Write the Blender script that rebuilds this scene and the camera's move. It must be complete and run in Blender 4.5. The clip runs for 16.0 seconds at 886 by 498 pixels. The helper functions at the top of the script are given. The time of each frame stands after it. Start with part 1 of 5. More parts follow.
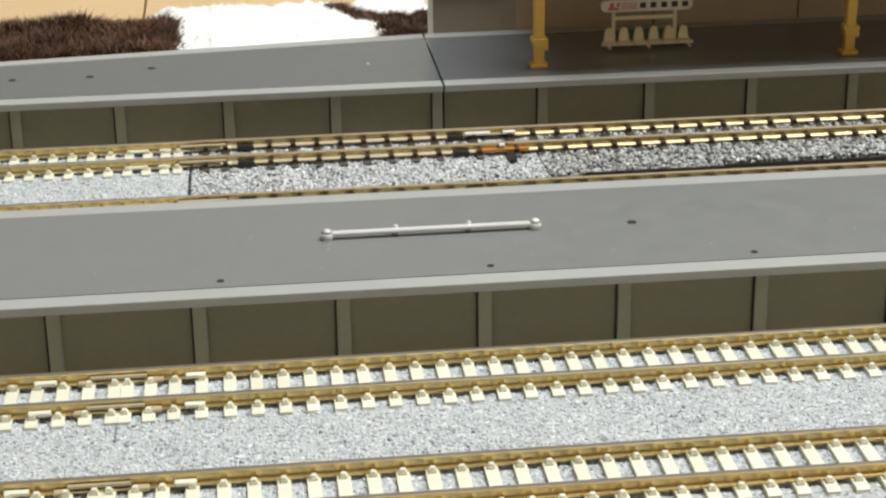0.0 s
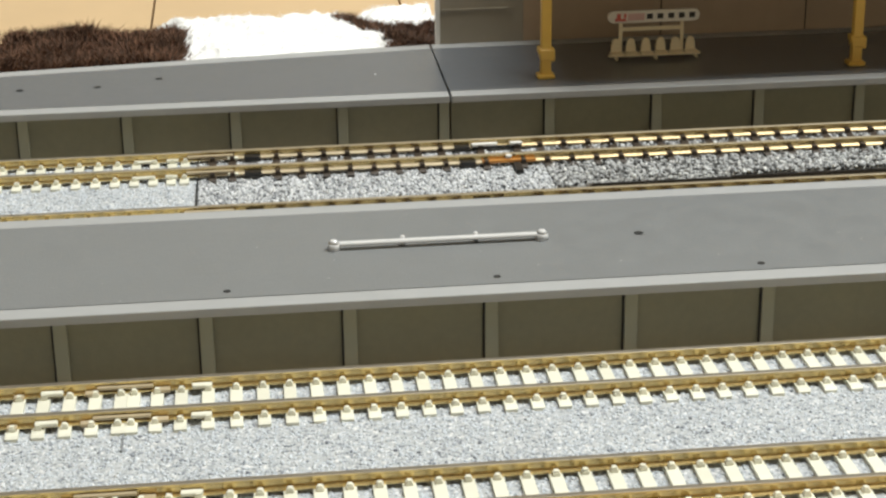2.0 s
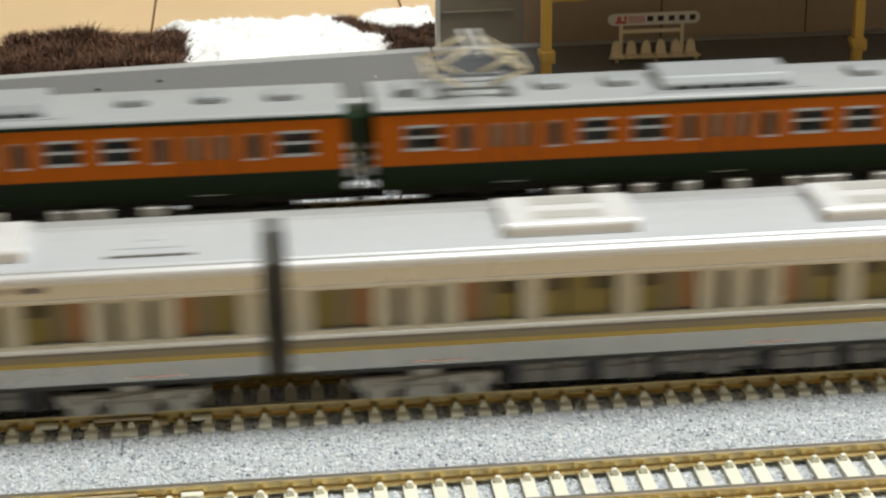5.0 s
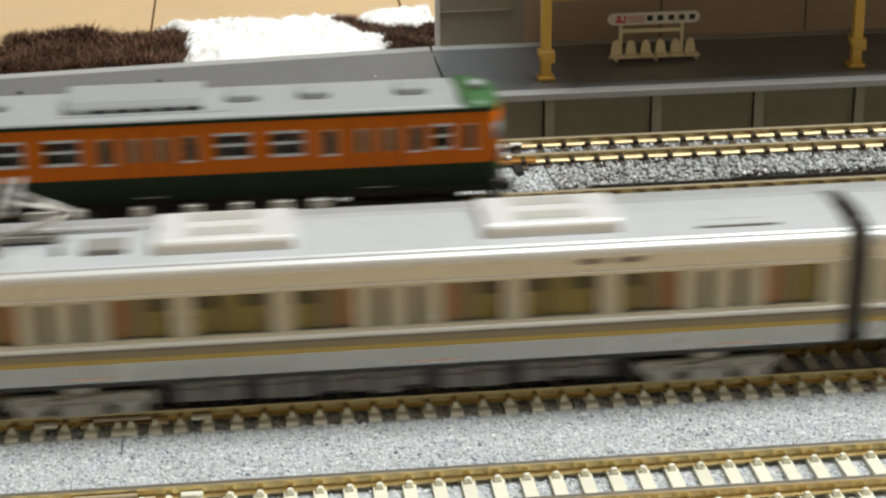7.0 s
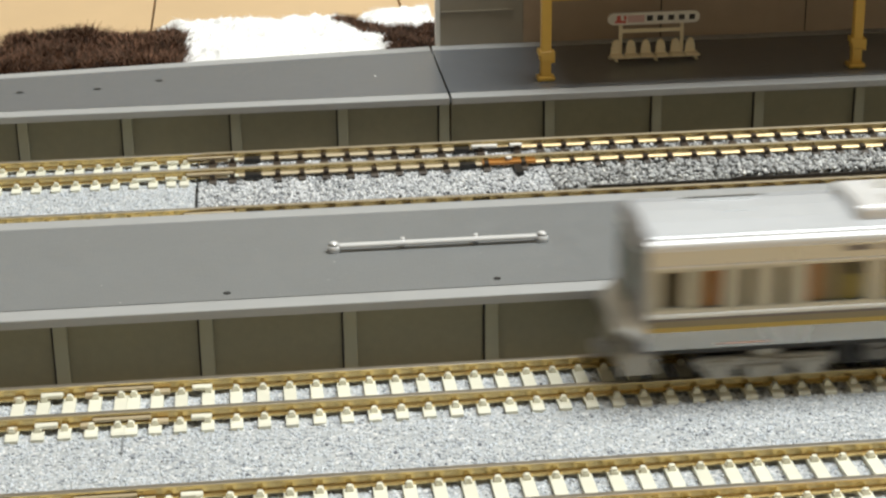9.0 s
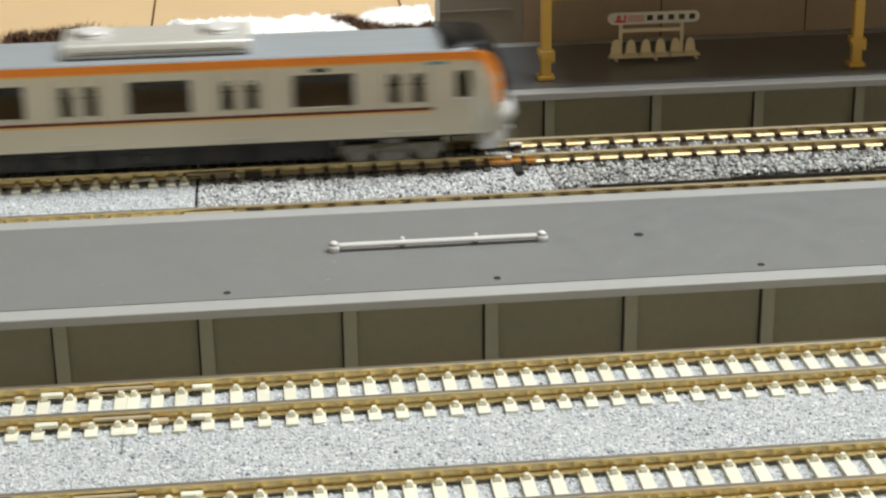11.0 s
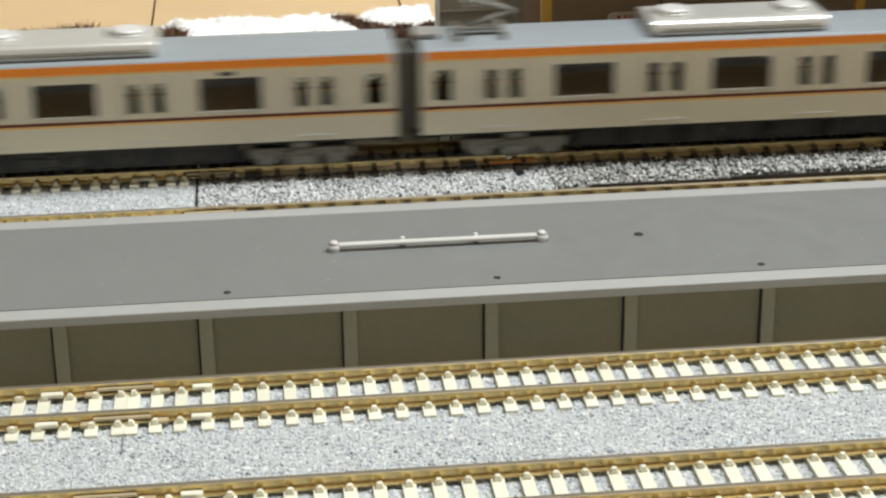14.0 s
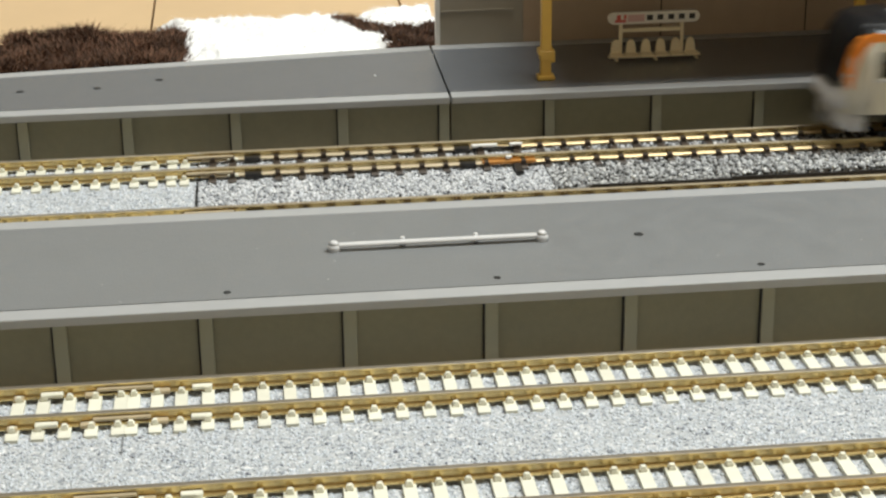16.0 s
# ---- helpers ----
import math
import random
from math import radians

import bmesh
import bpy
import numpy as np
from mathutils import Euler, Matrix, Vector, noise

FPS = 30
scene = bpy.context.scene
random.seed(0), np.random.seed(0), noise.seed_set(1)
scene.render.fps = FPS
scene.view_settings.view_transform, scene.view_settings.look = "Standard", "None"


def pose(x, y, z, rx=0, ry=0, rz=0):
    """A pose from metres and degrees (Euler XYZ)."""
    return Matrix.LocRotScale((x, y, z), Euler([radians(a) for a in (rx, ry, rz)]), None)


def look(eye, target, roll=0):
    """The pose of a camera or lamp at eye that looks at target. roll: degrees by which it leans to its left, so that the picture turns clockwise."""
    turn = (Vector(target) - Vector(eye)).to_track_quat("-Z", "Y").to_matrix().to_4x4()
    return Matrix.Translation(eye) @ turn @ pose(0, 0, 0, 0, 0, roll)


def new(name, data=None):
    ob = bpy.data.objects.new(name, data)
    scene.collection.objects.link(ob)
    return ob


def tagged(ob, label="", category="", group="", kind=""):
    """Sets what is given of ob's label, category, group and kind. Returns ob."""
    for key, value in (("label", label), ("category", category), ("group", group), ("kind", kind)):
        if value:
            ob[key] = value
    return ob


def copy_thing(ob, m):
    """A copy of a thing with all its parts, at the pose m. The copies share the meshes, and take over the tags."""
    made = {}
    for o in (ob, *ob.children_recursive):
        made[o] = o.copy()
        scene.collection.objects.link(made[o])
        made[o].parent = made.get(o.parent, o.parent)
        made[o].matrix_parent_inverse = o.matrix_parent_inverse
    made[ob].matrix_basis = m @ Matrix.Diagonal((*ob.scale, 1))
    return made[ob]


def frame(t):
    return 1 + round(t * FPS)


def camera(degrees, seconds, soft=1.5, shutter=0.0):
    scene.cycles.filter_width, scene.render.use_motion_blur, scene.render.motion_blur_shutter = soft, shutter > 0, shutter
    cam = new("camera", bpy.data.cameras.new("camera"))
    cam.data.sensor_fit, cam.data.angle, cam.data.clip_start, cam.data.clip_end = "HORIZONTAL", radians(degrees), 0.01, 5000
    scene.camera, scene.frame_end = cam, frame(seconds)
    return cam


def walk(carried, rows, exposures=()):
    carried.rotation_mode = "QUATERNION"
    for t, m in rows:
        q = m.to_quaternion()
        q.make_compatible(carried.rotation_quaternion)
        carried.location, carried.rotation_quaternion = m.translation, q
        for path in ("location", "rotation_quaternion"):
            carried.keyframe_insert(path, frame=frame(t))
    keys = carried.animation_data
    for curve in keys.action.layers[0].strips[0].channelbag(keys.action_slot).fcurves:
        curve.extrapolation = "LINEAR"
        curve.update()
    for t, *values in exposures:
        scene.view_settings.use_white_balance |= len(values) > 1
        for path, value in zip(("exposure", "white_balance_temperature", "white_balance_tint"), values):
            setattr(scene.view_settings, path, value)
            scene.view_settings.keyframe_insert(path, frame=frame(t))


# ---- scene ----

cam = camera(27.0, 16.0, soft=2.4, shutter=0.5)

EYE = Vector((0.0, -0.26573, 0.12137))


def aim(right, down):
    """The camera's pose, turned by small angles (degrees) to the right and down from its resting aim."""
    yaw, pitch = radians(6.13 + right), radians(-21.41 - down)
    way = Vector((math.sin(yaw) * math.cos(pitch), math.cos(yaw) * math.cos(pitch), math.sin(pitch)))
    return look(EYE, EYE + way, -0.69)


D = 0.01755
walk(cam, [(t, aim(-dx * D, -dy * D)) for t, dx, dy in (
    (0.0, -12.5, -21.5), (0.5, -6.0, -13.5), (1.0, -1.0, -9.5), (1.5, 0.0, -5.0), (2.0, 0.0, -2.5), (2.5, 0.3, -0.8),
    (3.0, 0.5, 0.2), (3.5, 0.6, 1.0), (4.0, 0.8, 2.0), (6.5, 0.2, 1.2), (7.5, 0.0, 0.8), (9.0, 0.0, 0.8),
    (11.5, 0.0, 0.0), (16.0, 0.0, -0.5))],
     exposures=((0.0, 0.0), (4.0, 0.0), (6.3, -0.11), (7.0, -0.10), (7.6, -0.05), (8.2, -0.06), (9.0, 0.0), (16.0, 0.0)))

# ---- light: a closed room with two ceiling lamps
scene.view_settings.exposure = 0.0
world = bpy.data.worlds.new("world")
scene.world = world
world.use_nodes = True
world.node_tree.nodes["Background"].inputs[0].default_value = (1.0, 0.95, 0.88, 1)
world.node_tree.nodes["Background"].inputs[1].default_value = 0.1


def ceiling_lamp(x, y, z, w, d, power):
    lamp = bpy.data.lights.new("ceiling_lamp_light", "AREA")
    lamp.shape, lamp.size, lamp.size_y, lamp.energy, lamp.color = "RECTANGLE", w, d, power, (0.95, 0.98, 0.945)
    ob = new("ceiling_lamp_light", lamp)
    ob.matrix_world = pose(x, y, z)


ceiling_lamp(0.82, 0.05, 1.66, 1.3, 0.6, 55)

# ---- helpers for building; lengths in millimetres
MM = 0.001


def box(bm, x0, x1, y0, y1, z0, z1, mat=0):
    v = [bm.verts.new((x * MM, y * MM, z * MM)) for x in (x0, x1) for y in (y0, y1) for z in (z0, z1)]
    for f in ((0, 1, 3, 2), (4, 6, 7, 5), (0, 4, 5, 1), (2, 3, 7, 6), (0, 2, 6, 4), (1, 5, 7, 3)):
        bm.faces.new([v[i] for i in f]).material_index = mat
    return v


def bar(bm, profile, x0, x1, mat=0, smooth=False):
    """A closed (y, z) profile drawn along x."""
    rings = [[bm.verts.new((x * MM, y * MM, z * MM)) for y, z in profile] for x in (x0, x1)]
    n = len(profile)
    for i in range(n):
        f = bm.faces.new((rings[0][i], rings[0][(i + 1) % n], rings[1][(i + 1) % n], rings[1][i]))
        f.material_index, f.smooth = mat, smooth
    bm.faces.new(rings[0][::-1]).material_index = mat
    bm.faces.new(rings[1]).material_index = mat


def rod(bm, a, b, r, n=8, r2=None, mat=0):
    a, b = Vector(a) * MM, Vector(b) * MM
    r2 = r if r2 is None else r2
    turn = (b - a).to_track_quat("Z", "Y")
    rings = []
    for c, s in ((a, r), (b, r2)):
        rings.append([bm.verts.new(c + turn @ Vector((math.cos(k * 2 * math.pi / n) * s * MM, math.sin(k * 2 * math.pi / n) * s * MM, 0))) for k in range(n)])
    for i in range(n):
        f = bm.faces.new((rings[0][i], rings[0][(i + 1) % n], rings[1][(i + 1) % n], rings[1][i]))
        f.smooth, f.material_index = True, mat
    bm.faces.new(rings[0][::-1]).material_index = mat
    bm.faces.new(rings[1]).material_index = mat


def soften(bm, size, segments=2):
    """Rounds the edges of the shape so far."""
    bmesh.ops.recalc_face_normals(bm, faces=bm.faces)
    bmesh.ops.bevel(bm, geom=list(bm.edges), offset=size * MM, segments=segments, profile=0.5, affect="EDGES", clamp_overlap=True)


def mesh_of(name, bm, *mats):
    bmesh.ops.recalc_face_normals(bm, faces=bm.faces)
    me = bpy.data.meshes.new(name)
    bm.to_mesh(me)
    bm.free()
    for m in mats:
        me.materials.append(m)
    return me


def part(name, bm, material, parent, label=""):
    mats = material if isinstance(material, (list, tuple)) else [material]
    ob = new(name, mesh_of(name, bm, *mats))
    ob.parent = parent
    if label:
        tagged(ob, label)
    return ob


def piece(name, me, parent, x, y, z, rz=0):
    ob = new(name, me)
    ob.parent = parent
    ob.location, ob.rotation_euler = (x * MM, y * MM, z * MM), (0, 0, radians(rz))
    return ob


def thing(name, label, category, group="", kind="", x=0, y=0, z=0):
    ob = new(name)
    ob.empty_display_size = 0.01
    ob.location = (x * MM, y * MM, z * MM)
    return tagged(ob, label, category, group, kind)


def solid(name, bm, material, label, category, kind="", group=""):
    mats = material if isinstance(material, (list, tuple)) else [material]
    return tagged(new(name, mesh_of(name, bm, *mats)), label, category, group, kind)


# ---- materials
def mat(name, color, rough=0.5, metal=0.0, vary=0.06, scale=300.0, bump=0.0, bump_scale=2000.0, spec=0.5, per_piece=0.0):
    m = bpy.data.materials.new(name)
    m.use_nodes = True
    t = m.node_tree
    b = t.nodes["Principled BSDF"]
    b.inputs["Roughness"].default_value, b.inputs["Metallic"].default_value = rough, metal
    b.inputs["Specular IOR Level"].default_value = spec
    co = t.nodes.new("ShaderNodeTexCoord")
    n1, n2 = t.nodes.new("ShaderNodeTexNoise"), t.nodes.new("ShaderNodeTexNoise")
    n1.inputs["Scale"].default_value, n2.inputs["Scale"].default_value = scale, scale * 0.13
    n1.inputs["Detail"].default_value = 4
    add = t.nodes.new("ShaderNodeMath")
    add.operation = "ADD"
    ramp = t.nodes.new("ShaderNodeMapRange")
    ramp.inputs["From Min"].default_value, ramp.inputs["From Max"].default_value = 0.6, 1.4
    ramp.inputs["To Min"].default_value, ramp.inputs["To Max"].default_value = 1 - vary, 1 + vary
    mix = t.nodes.new("ShaderNodeVectorMath")
    mix.operation = "SCALE"
    mix.inputs[0].default_value = color
    for n in (n1, n2):
        t.links.new(co.outputs["Object"], n.inputs["Vector"])
    t.links.new(n1.outputs["Fac"], add.inputs[0])
    t.links.new(n2.outputs["Fac"], add.inputs[1])
    t.links.new(add.outputs[0], ramp.inputs["Value"])
    last = ramp.outputs["Result"]
    if per_piece:
        info = t.nodes.new("ShaderNodeObjectInfo")
        pr = t.nodes.new("ShaderNodeMapRange")
        pr.inputs["To Min"].default_value, pr.inputs["To Max"].default_value = 1 - per_piece, 1 + per_piece
        mul = t.nodes.new("ShaderNodeMath")
        mul.operation = "MULTIPLY"
        t.links.new(info.outputs["Random"], pr.inputs["Value"])
        t.links.new(pr.outputs["Result"], mul.inputs[0])
        t.links.new(last, mul.inputs[1])
        last = mul.outputs[0]
    t.links.new(last, mix.inputs["Scale"])
    t.links.new(mix.outputs["Vector"], b.inputs["Base Color"])
    rr = t.nodes.new("ShaderNodeMapRange")
    rr.inputs["To Min"].default_value, rr.inputs["To Max"].default_value = max(0.02, rough - 0.1), min(1, rough + 0.1)
    t.links.new(n2.outputs["Fac"], rr.inputs["Value"])
    t.links.new(rr.outputs["Result"], b.inputs["Roughness"])
    if bump:
        n3 = t.nodes.new("ShaderNodeTexNoise")
        n3.inputs["Scale"].default_value = bump_scale
        bp = t.nodes.new("ShaderNodeBump")
        bp.inputs["Strength"].default_value, bp.inputs["Distance"].default_value = bump, 0.0002
        t.links.new(co.outputs["Object"], n3.inputs["Vector"])
        t.links.new(n3.outputs["Fac"], bp.inputs["Height"])
        t.links.new(bp.outputs["Normal"], b.inputs["Normal"])
    return m


def ballast_mat(name, scale, stops, bump=0.6):
    """Crushed stone: a random grey for each grain."""
    m = bpy.data.materials.new(name)
    m.use_nodes = True
    t = m.node_tree
    b = t.nodes["Principled BSDF"]
    b.inputs["Roughness"].default_value = 0.85
    b.inputs["Specular IOR Level"].default_value = 0.25
    co = t.nodes.new("ShaderNodeTexCoord")
    vo = t.nodes.new("ShaderNodeTexVoronoi")
    vo.inputs["Scale"].default_value = scale
    sep = t.nodes.new("ShaderNodeSeparateColor")
    no = t.nodes.new("ShaderNodeTexNoise")
    no.inputs["Scale"].default_value, no.inputs["Detail"].default_value = scale * 0.16, 3
    mx = t.nodes.new("ShaderNodeMath")
    mx.operation = "MULTIPLY_ADD"
    mx.inputs[1].default_value = 0.36
    sub = t.nodes.new("ShaderNodeMath")
    sub.operation = "SUBTRACT"
    sub.inputs[1].default_value = 0.18
    cr = t.nodes.new("ShaderNodeValToRGB")
    cr.color_ramp.elements[0].position, cr.color_ramp.elements[1].position = stops[0][0], stops[-1][0]
    cr.color_ramp.elements[0].color, cr.color_ramp.elements[1].color = (*stops[0][1], 1), (*stops[-1][1], 1)
    for p, c in stops[1:-1]:
        cr.color_ramp.elements.new(p).color = (*c, 1)
    t.links.new(co.outputs["Object"], vo.inputs["Vector"])
    t.links.new(co.outputs["Object"], no.inputs["Vector"])
    t.links.new(vo.outputs["Color"], sep.inputs[0])
    t.links.new(no.outputs["Fac"], mx.inputs[0])
    t.links.new(sep.outputs[0], mx.inputs[2])
    t.links.new(mx.outputs[0], sub.inputs[0])
    t.links.new(sub.outputs[0], cr.inputs[0])
    t.links.new(cr.outputs[0], b.inputs["Base Color"])
    bp = t.nodes.new("ShaderNodeBump")
    bp.invert = True
    bp.inputs["Strength"].default_value, bp.inputs["Distance"].default_value = bump, 0.0004
    t.links.new(vo.outputs["Distance"], bp.inputs["Height"])
    t.links.new(bp.outputs["Normal"], b.inputs["Normal"])
    return m


BALLAST = ballast_mat("fine grey ballast", 2000, [(0.0, (0.19, 0.205, 0.23)), (0.16, (0.33, 0.35, 0.375)), (0.3, (0.42, 0.438, 0.455)), (0.82, (0.475, 0.49, 0.505)), (1.0, (0.72, 0.72, 0.72))], 0.4)
BALLAST_MID = ballast_mat("speckled ballast", 1600, [(0.0, (0.10, 0.105, 0.115)), (0.2, (0.23, 0.24, 0.26)), (0.45, (0.37, 0.385, 0.40)), (0.8, (0.47, 0.48, 0.495)), (1.0, (0.72, 0.72, 0.72))], 0.6)
BALLAST_COARSE = ballast_mat("coarse ballast", 1900, [(0.0, (0.035, 0.035, 0.034)), (0.22, (0.13, 0.13, 0.128)), (0.5, (0.30, 0.302, 0.30)), (0.75, (0.43, 0.435, 0.435)), (1.0, (0.68, 0.68, 0.67))], 0.8)
TIE_WHITE = mat("cream concrete tie plastic", (0.74, 0.725, 0.61), 0.5, per_piece=0.06)
TIE_BROWN = mat("dark brown tie plastic", (0.045, 0.033, 0.024), 0.5, per_piece=0.2)
RAIL = mat("nickel silver rail", (0.60, 0.46, 0.21), 0.25, 0.85, 0.12, 90)
RAIL_HEAD = mat("worn rail head", (0.44, 0.40, 0.34), 0.42, 0.9, 0.12, 60)
JOINER = mat("dull brass joiner", (0.50, 0.41, 0.27), 0.5, 0.15, 0.12)
COPPER = mat("copper feed clip", (0.56, 0.25, 0.06), 0.4, 0.25, 0.1)
# brightened foot colour stands in for light glinting off the right-hand rails
RAIL_FOOT = mat("rail foot with painted glint", (0.56, 0.43, 0.24), 0.34, 0.5, 0.12, 90)
RAIL_DULL = mat("tarnished rail head", (0.36, 0.30, 0.21), 0.5, 0.5, 0.15, 60)
UNDERGREY = mat("dull bed joint", (0.20, 0.21, 0.22), 0.8)
CLIP_BLACK = mat("black joiner plastic", (0.02, 0.018, 0.016), 0.5)
DECK = mat("dark grey platform plastic", (0.187, 0.194, 0.200), 0.42, 0, 0.05, 1600, 0.3, 2500)
def specks(m, scale, size):
    """Sparse pale dust specks over a plastic surface."""
    t = m.node_tree
    b = t.nodes["Principled BSDF"]
    co, vo, lt, mx = (t.nodes.new(n) for n in ("ShaderNodeTexCoord", "ShaderNodeTexVoronoi", "ShaderNodeMath", "ShaderNodeMix"))
    vo.inputs["Scale"].default_value = scale
    lt.operation, lt.inputs[1].default_value = "LESS_THAN", size
    mx.data_type = "RGBA"
    mx.inputs["B"].default_value = (0.42, 0.42, 0.40, 1)
    t.links.new(co.outputs["Object"], vo.inputs["Vector"])
    t.links.new(vo.outputs["Distance"], lt.inputs[0])
    t.links.new(lt.outputs[0], mx.inputs["Factor"])
    t.links.new(b.inputs["Base Color"].links[0].from_socket, mx.inputs["A"])
    t.links.new(mx.outputs["Result"], b.inputs["Base Color"])


specks(DECK, 260, 0.045)
DECK_FAR = mat("dark slate platform plastic", (0.122, 0.131, 0.147), 0.2, 0, 0.05, 500, 0.1, 4000)
EDGE = mat("pale grey platform edge", (0.355, 0.36, 0.365), 0.5, 0, 0.05)
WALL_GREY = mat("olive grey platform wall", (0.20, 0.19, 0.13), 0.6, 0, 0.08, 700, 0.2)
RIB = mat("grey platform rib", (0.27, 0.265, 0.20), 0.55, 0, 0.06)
HOLE = mat("dark hole", (0.012, 0.012, 0.012), 0.8)
ROD = mat("clear grey plastic rod", (0.66, 0.66, 0.67), 0.16, 0.1, 0.08, 200)
YELLOW = mat("yellow ochre post plastic", (0.72, 0.45, 0.085), 0.4, 0, 0.06)
CREAM = mat("cream bench plastic", (0.84, 0.72, 0.50), 0.45, 0, 0.06)
SIGN_WHITE = mat("sign white", (0.75, 0.70, 0.62), 0.4)
SIGN_RED = mat("sign red", (0.62, 0.12, 0.09), 0.5)
SIGN_PINK = mat("sign pink", (0.66, 0.42, 0.38), 0.5)
SIGN_BLACK = mat("sign black", (0.03, 0.025, 0.02), 0.5)
BOARD = mat("beige plywood board", (0.60, 0.43, 0.25), 0.55, 0, 0.06, 40, 0.1, 900)
STATION = mat("grey station wall", (0.30, 0.265, 0.21), 0.6, 0, 0.05)
STATION_BROWN = mat("brown grey station wall", (0.42, 0.31, 0.215), 0.5, 0, 0.06)
STATION_WHITE = mat("white wall edge", (0.78, 0.76, 0.72), 0.5)
CANOPY = mat("canopy brown plastic", (0.20, 0.165, 0.13), 0.6)
BUSH = mat("brown fibre", (0.117, 0.067, 0.042), 0.9, 0, 0.45, 350)
isl, rmp = BUSH.node_tree.nodes.new("ShaderNodeNewGeometry"), BUSH.node_tree.nodes.new("ShaderNodeValToRGB")
rmp.color_ramp.elements[0].color, rmp.color_ramp.elements[1].color = (0.022, 0.014, 0.011, 1), (0.23, 0.115, 0.066, 1)
BUSH.node_tree.links.new(isl.outputs["Random Per Island"], rmp.inputs[0])
BUSH.node_tree.links.new(rmp.outputs[0], [n for n in BUSH.node_tree.nodes if n.type == "VECT_MATH"][0].inputs[0])
COTTON = mat("white cotton wool", (0.90, 0.90, 0.90), 1.0, 0, 0.02)
ROOM = mat("room plaster", (0.72, 0.675, 0.58), 0.9, 0, 0.05, 4)
CARPET = mat("room floor", (0.30, 0.22, 0.14), 0.8, 0, 0.1, 20)
# trains
INSIDE_DARK = mat("dark interior plastic", (0.045, 0.042, 0.038), 0.7)
ORANGE = mat("orange car paint", (0.65, 0.15, 0.002), 0.4, 0, 0.03, spec=0.2)
LINING = mat("orange door lining", (0.60, 0.36, 0.22), 0.5, 0, 0.1)
GREEN = mat("dark green car paint", (0.011, 0.025, 0.007), 0.42, 0, 0.05, spec=0.25)
# opaque light grey; the room's reflection is painted into the colour
SCREEN = mat("windscreen grey with painted reflection", (0.36, 0.36, 0.375), 0.2, 0, 0.02)
# darker than the silver sides: the end face's shade is in this colour
FRONT_GREY = mat("cab front grey darkened for shade", (0.27, 0.27, 0.285), 0.5, 0, 0.06)
SCREEN_TEAL = mat("teal windscreen glass", (0.06, 0.13, 0.115), 0.15, 0, 0.02)
GREEN_END = mat("green car end paint", (0.018, 0.05, 0.022), 0.5, 0, 0.06)
FRAME_CREAM = mat("pale window frame plastic", (0.66, 0.44, 0.27), 0.4, 0, 0.05)
GREEN_TOP = mat("green cab roof paint", (0.033, 0.112, 0.034), 0.5, 0, 0.05)
ROOF_GREY = mat("light grey roof paint", (0.335, 0.348, 0.362), 0.45, 0, 0.04)
VENT_GREY = mat("roof vent grey", (0.31, 0.325, 0.343), 0.45)
# almost white: highlights on the underfloor gear are put into the colour
TANK = mat("tank silver whitened for highlights", (0.80, 0.81, 0.82), 0.4, 0.1, 0.2, 900)
# near-white base carries the highlight along the raised sill
SILL_WHITE = mat("sill silver with painted highlight", (0.66, 0.67, 0.66), 0.4, 0.2)
SASH = mat("bare aluminium sash", (0.75, 0.76, 0.76), 0.3, 0.4)
DARK = mat("black underframe plastic", (0.022, 0.022, 0.022), 0.55)
UNDER_GREY = mat("grey underfloor plastic", (0.25, 0.247, 0.235), 0.55)
UNDER_DARK = mat("dark grey underfloor plastic", (0.035, 0.034, 0.032), 0.55)
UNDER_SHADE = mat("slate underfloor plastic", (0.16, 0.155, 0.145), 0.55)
BOGIE_DARK = mat("dim grey bogie plastic", (0.25, 0.245, 0.22), 0.5)
BOGIE_GREY = mat("grey bogie plastic", (0.39, 0.38, 0.345), 0.5)
WHEEL = mat("blackened wheel", (0.12, 0.11, 0.10), 0.35, 0.8)
SILVER = mat("silver car paint", (0.45, 0.49, 0.56), 0.24, 0.7, 0.03)
SILVER_METRO = mat("metro silver paint", (0.75, 0.715, 0.61), 0.35, 0.3, 0.03)
WARM_WHITE = mat("warm ivory band", (0.52, 0.525, 0.495), 0.26, 0.5, 0.03)
# paler than the roof: the edge's highlight is put into this colour
SHOULDER = mat("roof edge with painted highlight", (0.60, 0.605, 0.62), 0.42, 0.3, 0.03)
SEAT_BROWN = mat("brown metro seat plastic", (0.13, 0.085, 0.06), 0.6)
ROOF_SILVER = mat("silver grey roof", (0.53, 0.55, 0.585), 0.32, 0.15, 0.04)
ROOF_METRO = mat("blue grey metro roof", (0.27, 0.30, 0.335), 0.45, 0, 0.04)
WHITE_AC = mat("pale cooler housing", (0.66, 0.66, 0.67), 0.35, 0.1)
AC_SILVER = mat("silver cooler housing", (0.62, 0.62, 0.61), 0.3, 0.4)
STRIPE_ORANGE = mat("orange stripe", (0.94, 0.29, 0.03), 0.4)
STRIPE_RED = mat("maroon stripe", (0.13, 0.022, 0.014), 0.4)
STRIPE_YELLOW = mat("golden stripe", (0.82, 0.54, 0.22), 0.4)
STRIPE_OLIVE = mat("brown grey stripe", (0.25, 0.215, 0.14), 0.4)
STRIPE_BROWN = mat("dark stripe", (0.17, 0.15, 0.145), 0.4)
STRIPE_GOLD = mat("mustard stripe", (0.46, 0.33, 0.08), 0.4)
SEAT = mat("olive seat plastic", (0.40, 0.34, 0.06), 0.6, 0, 0.2, 60)
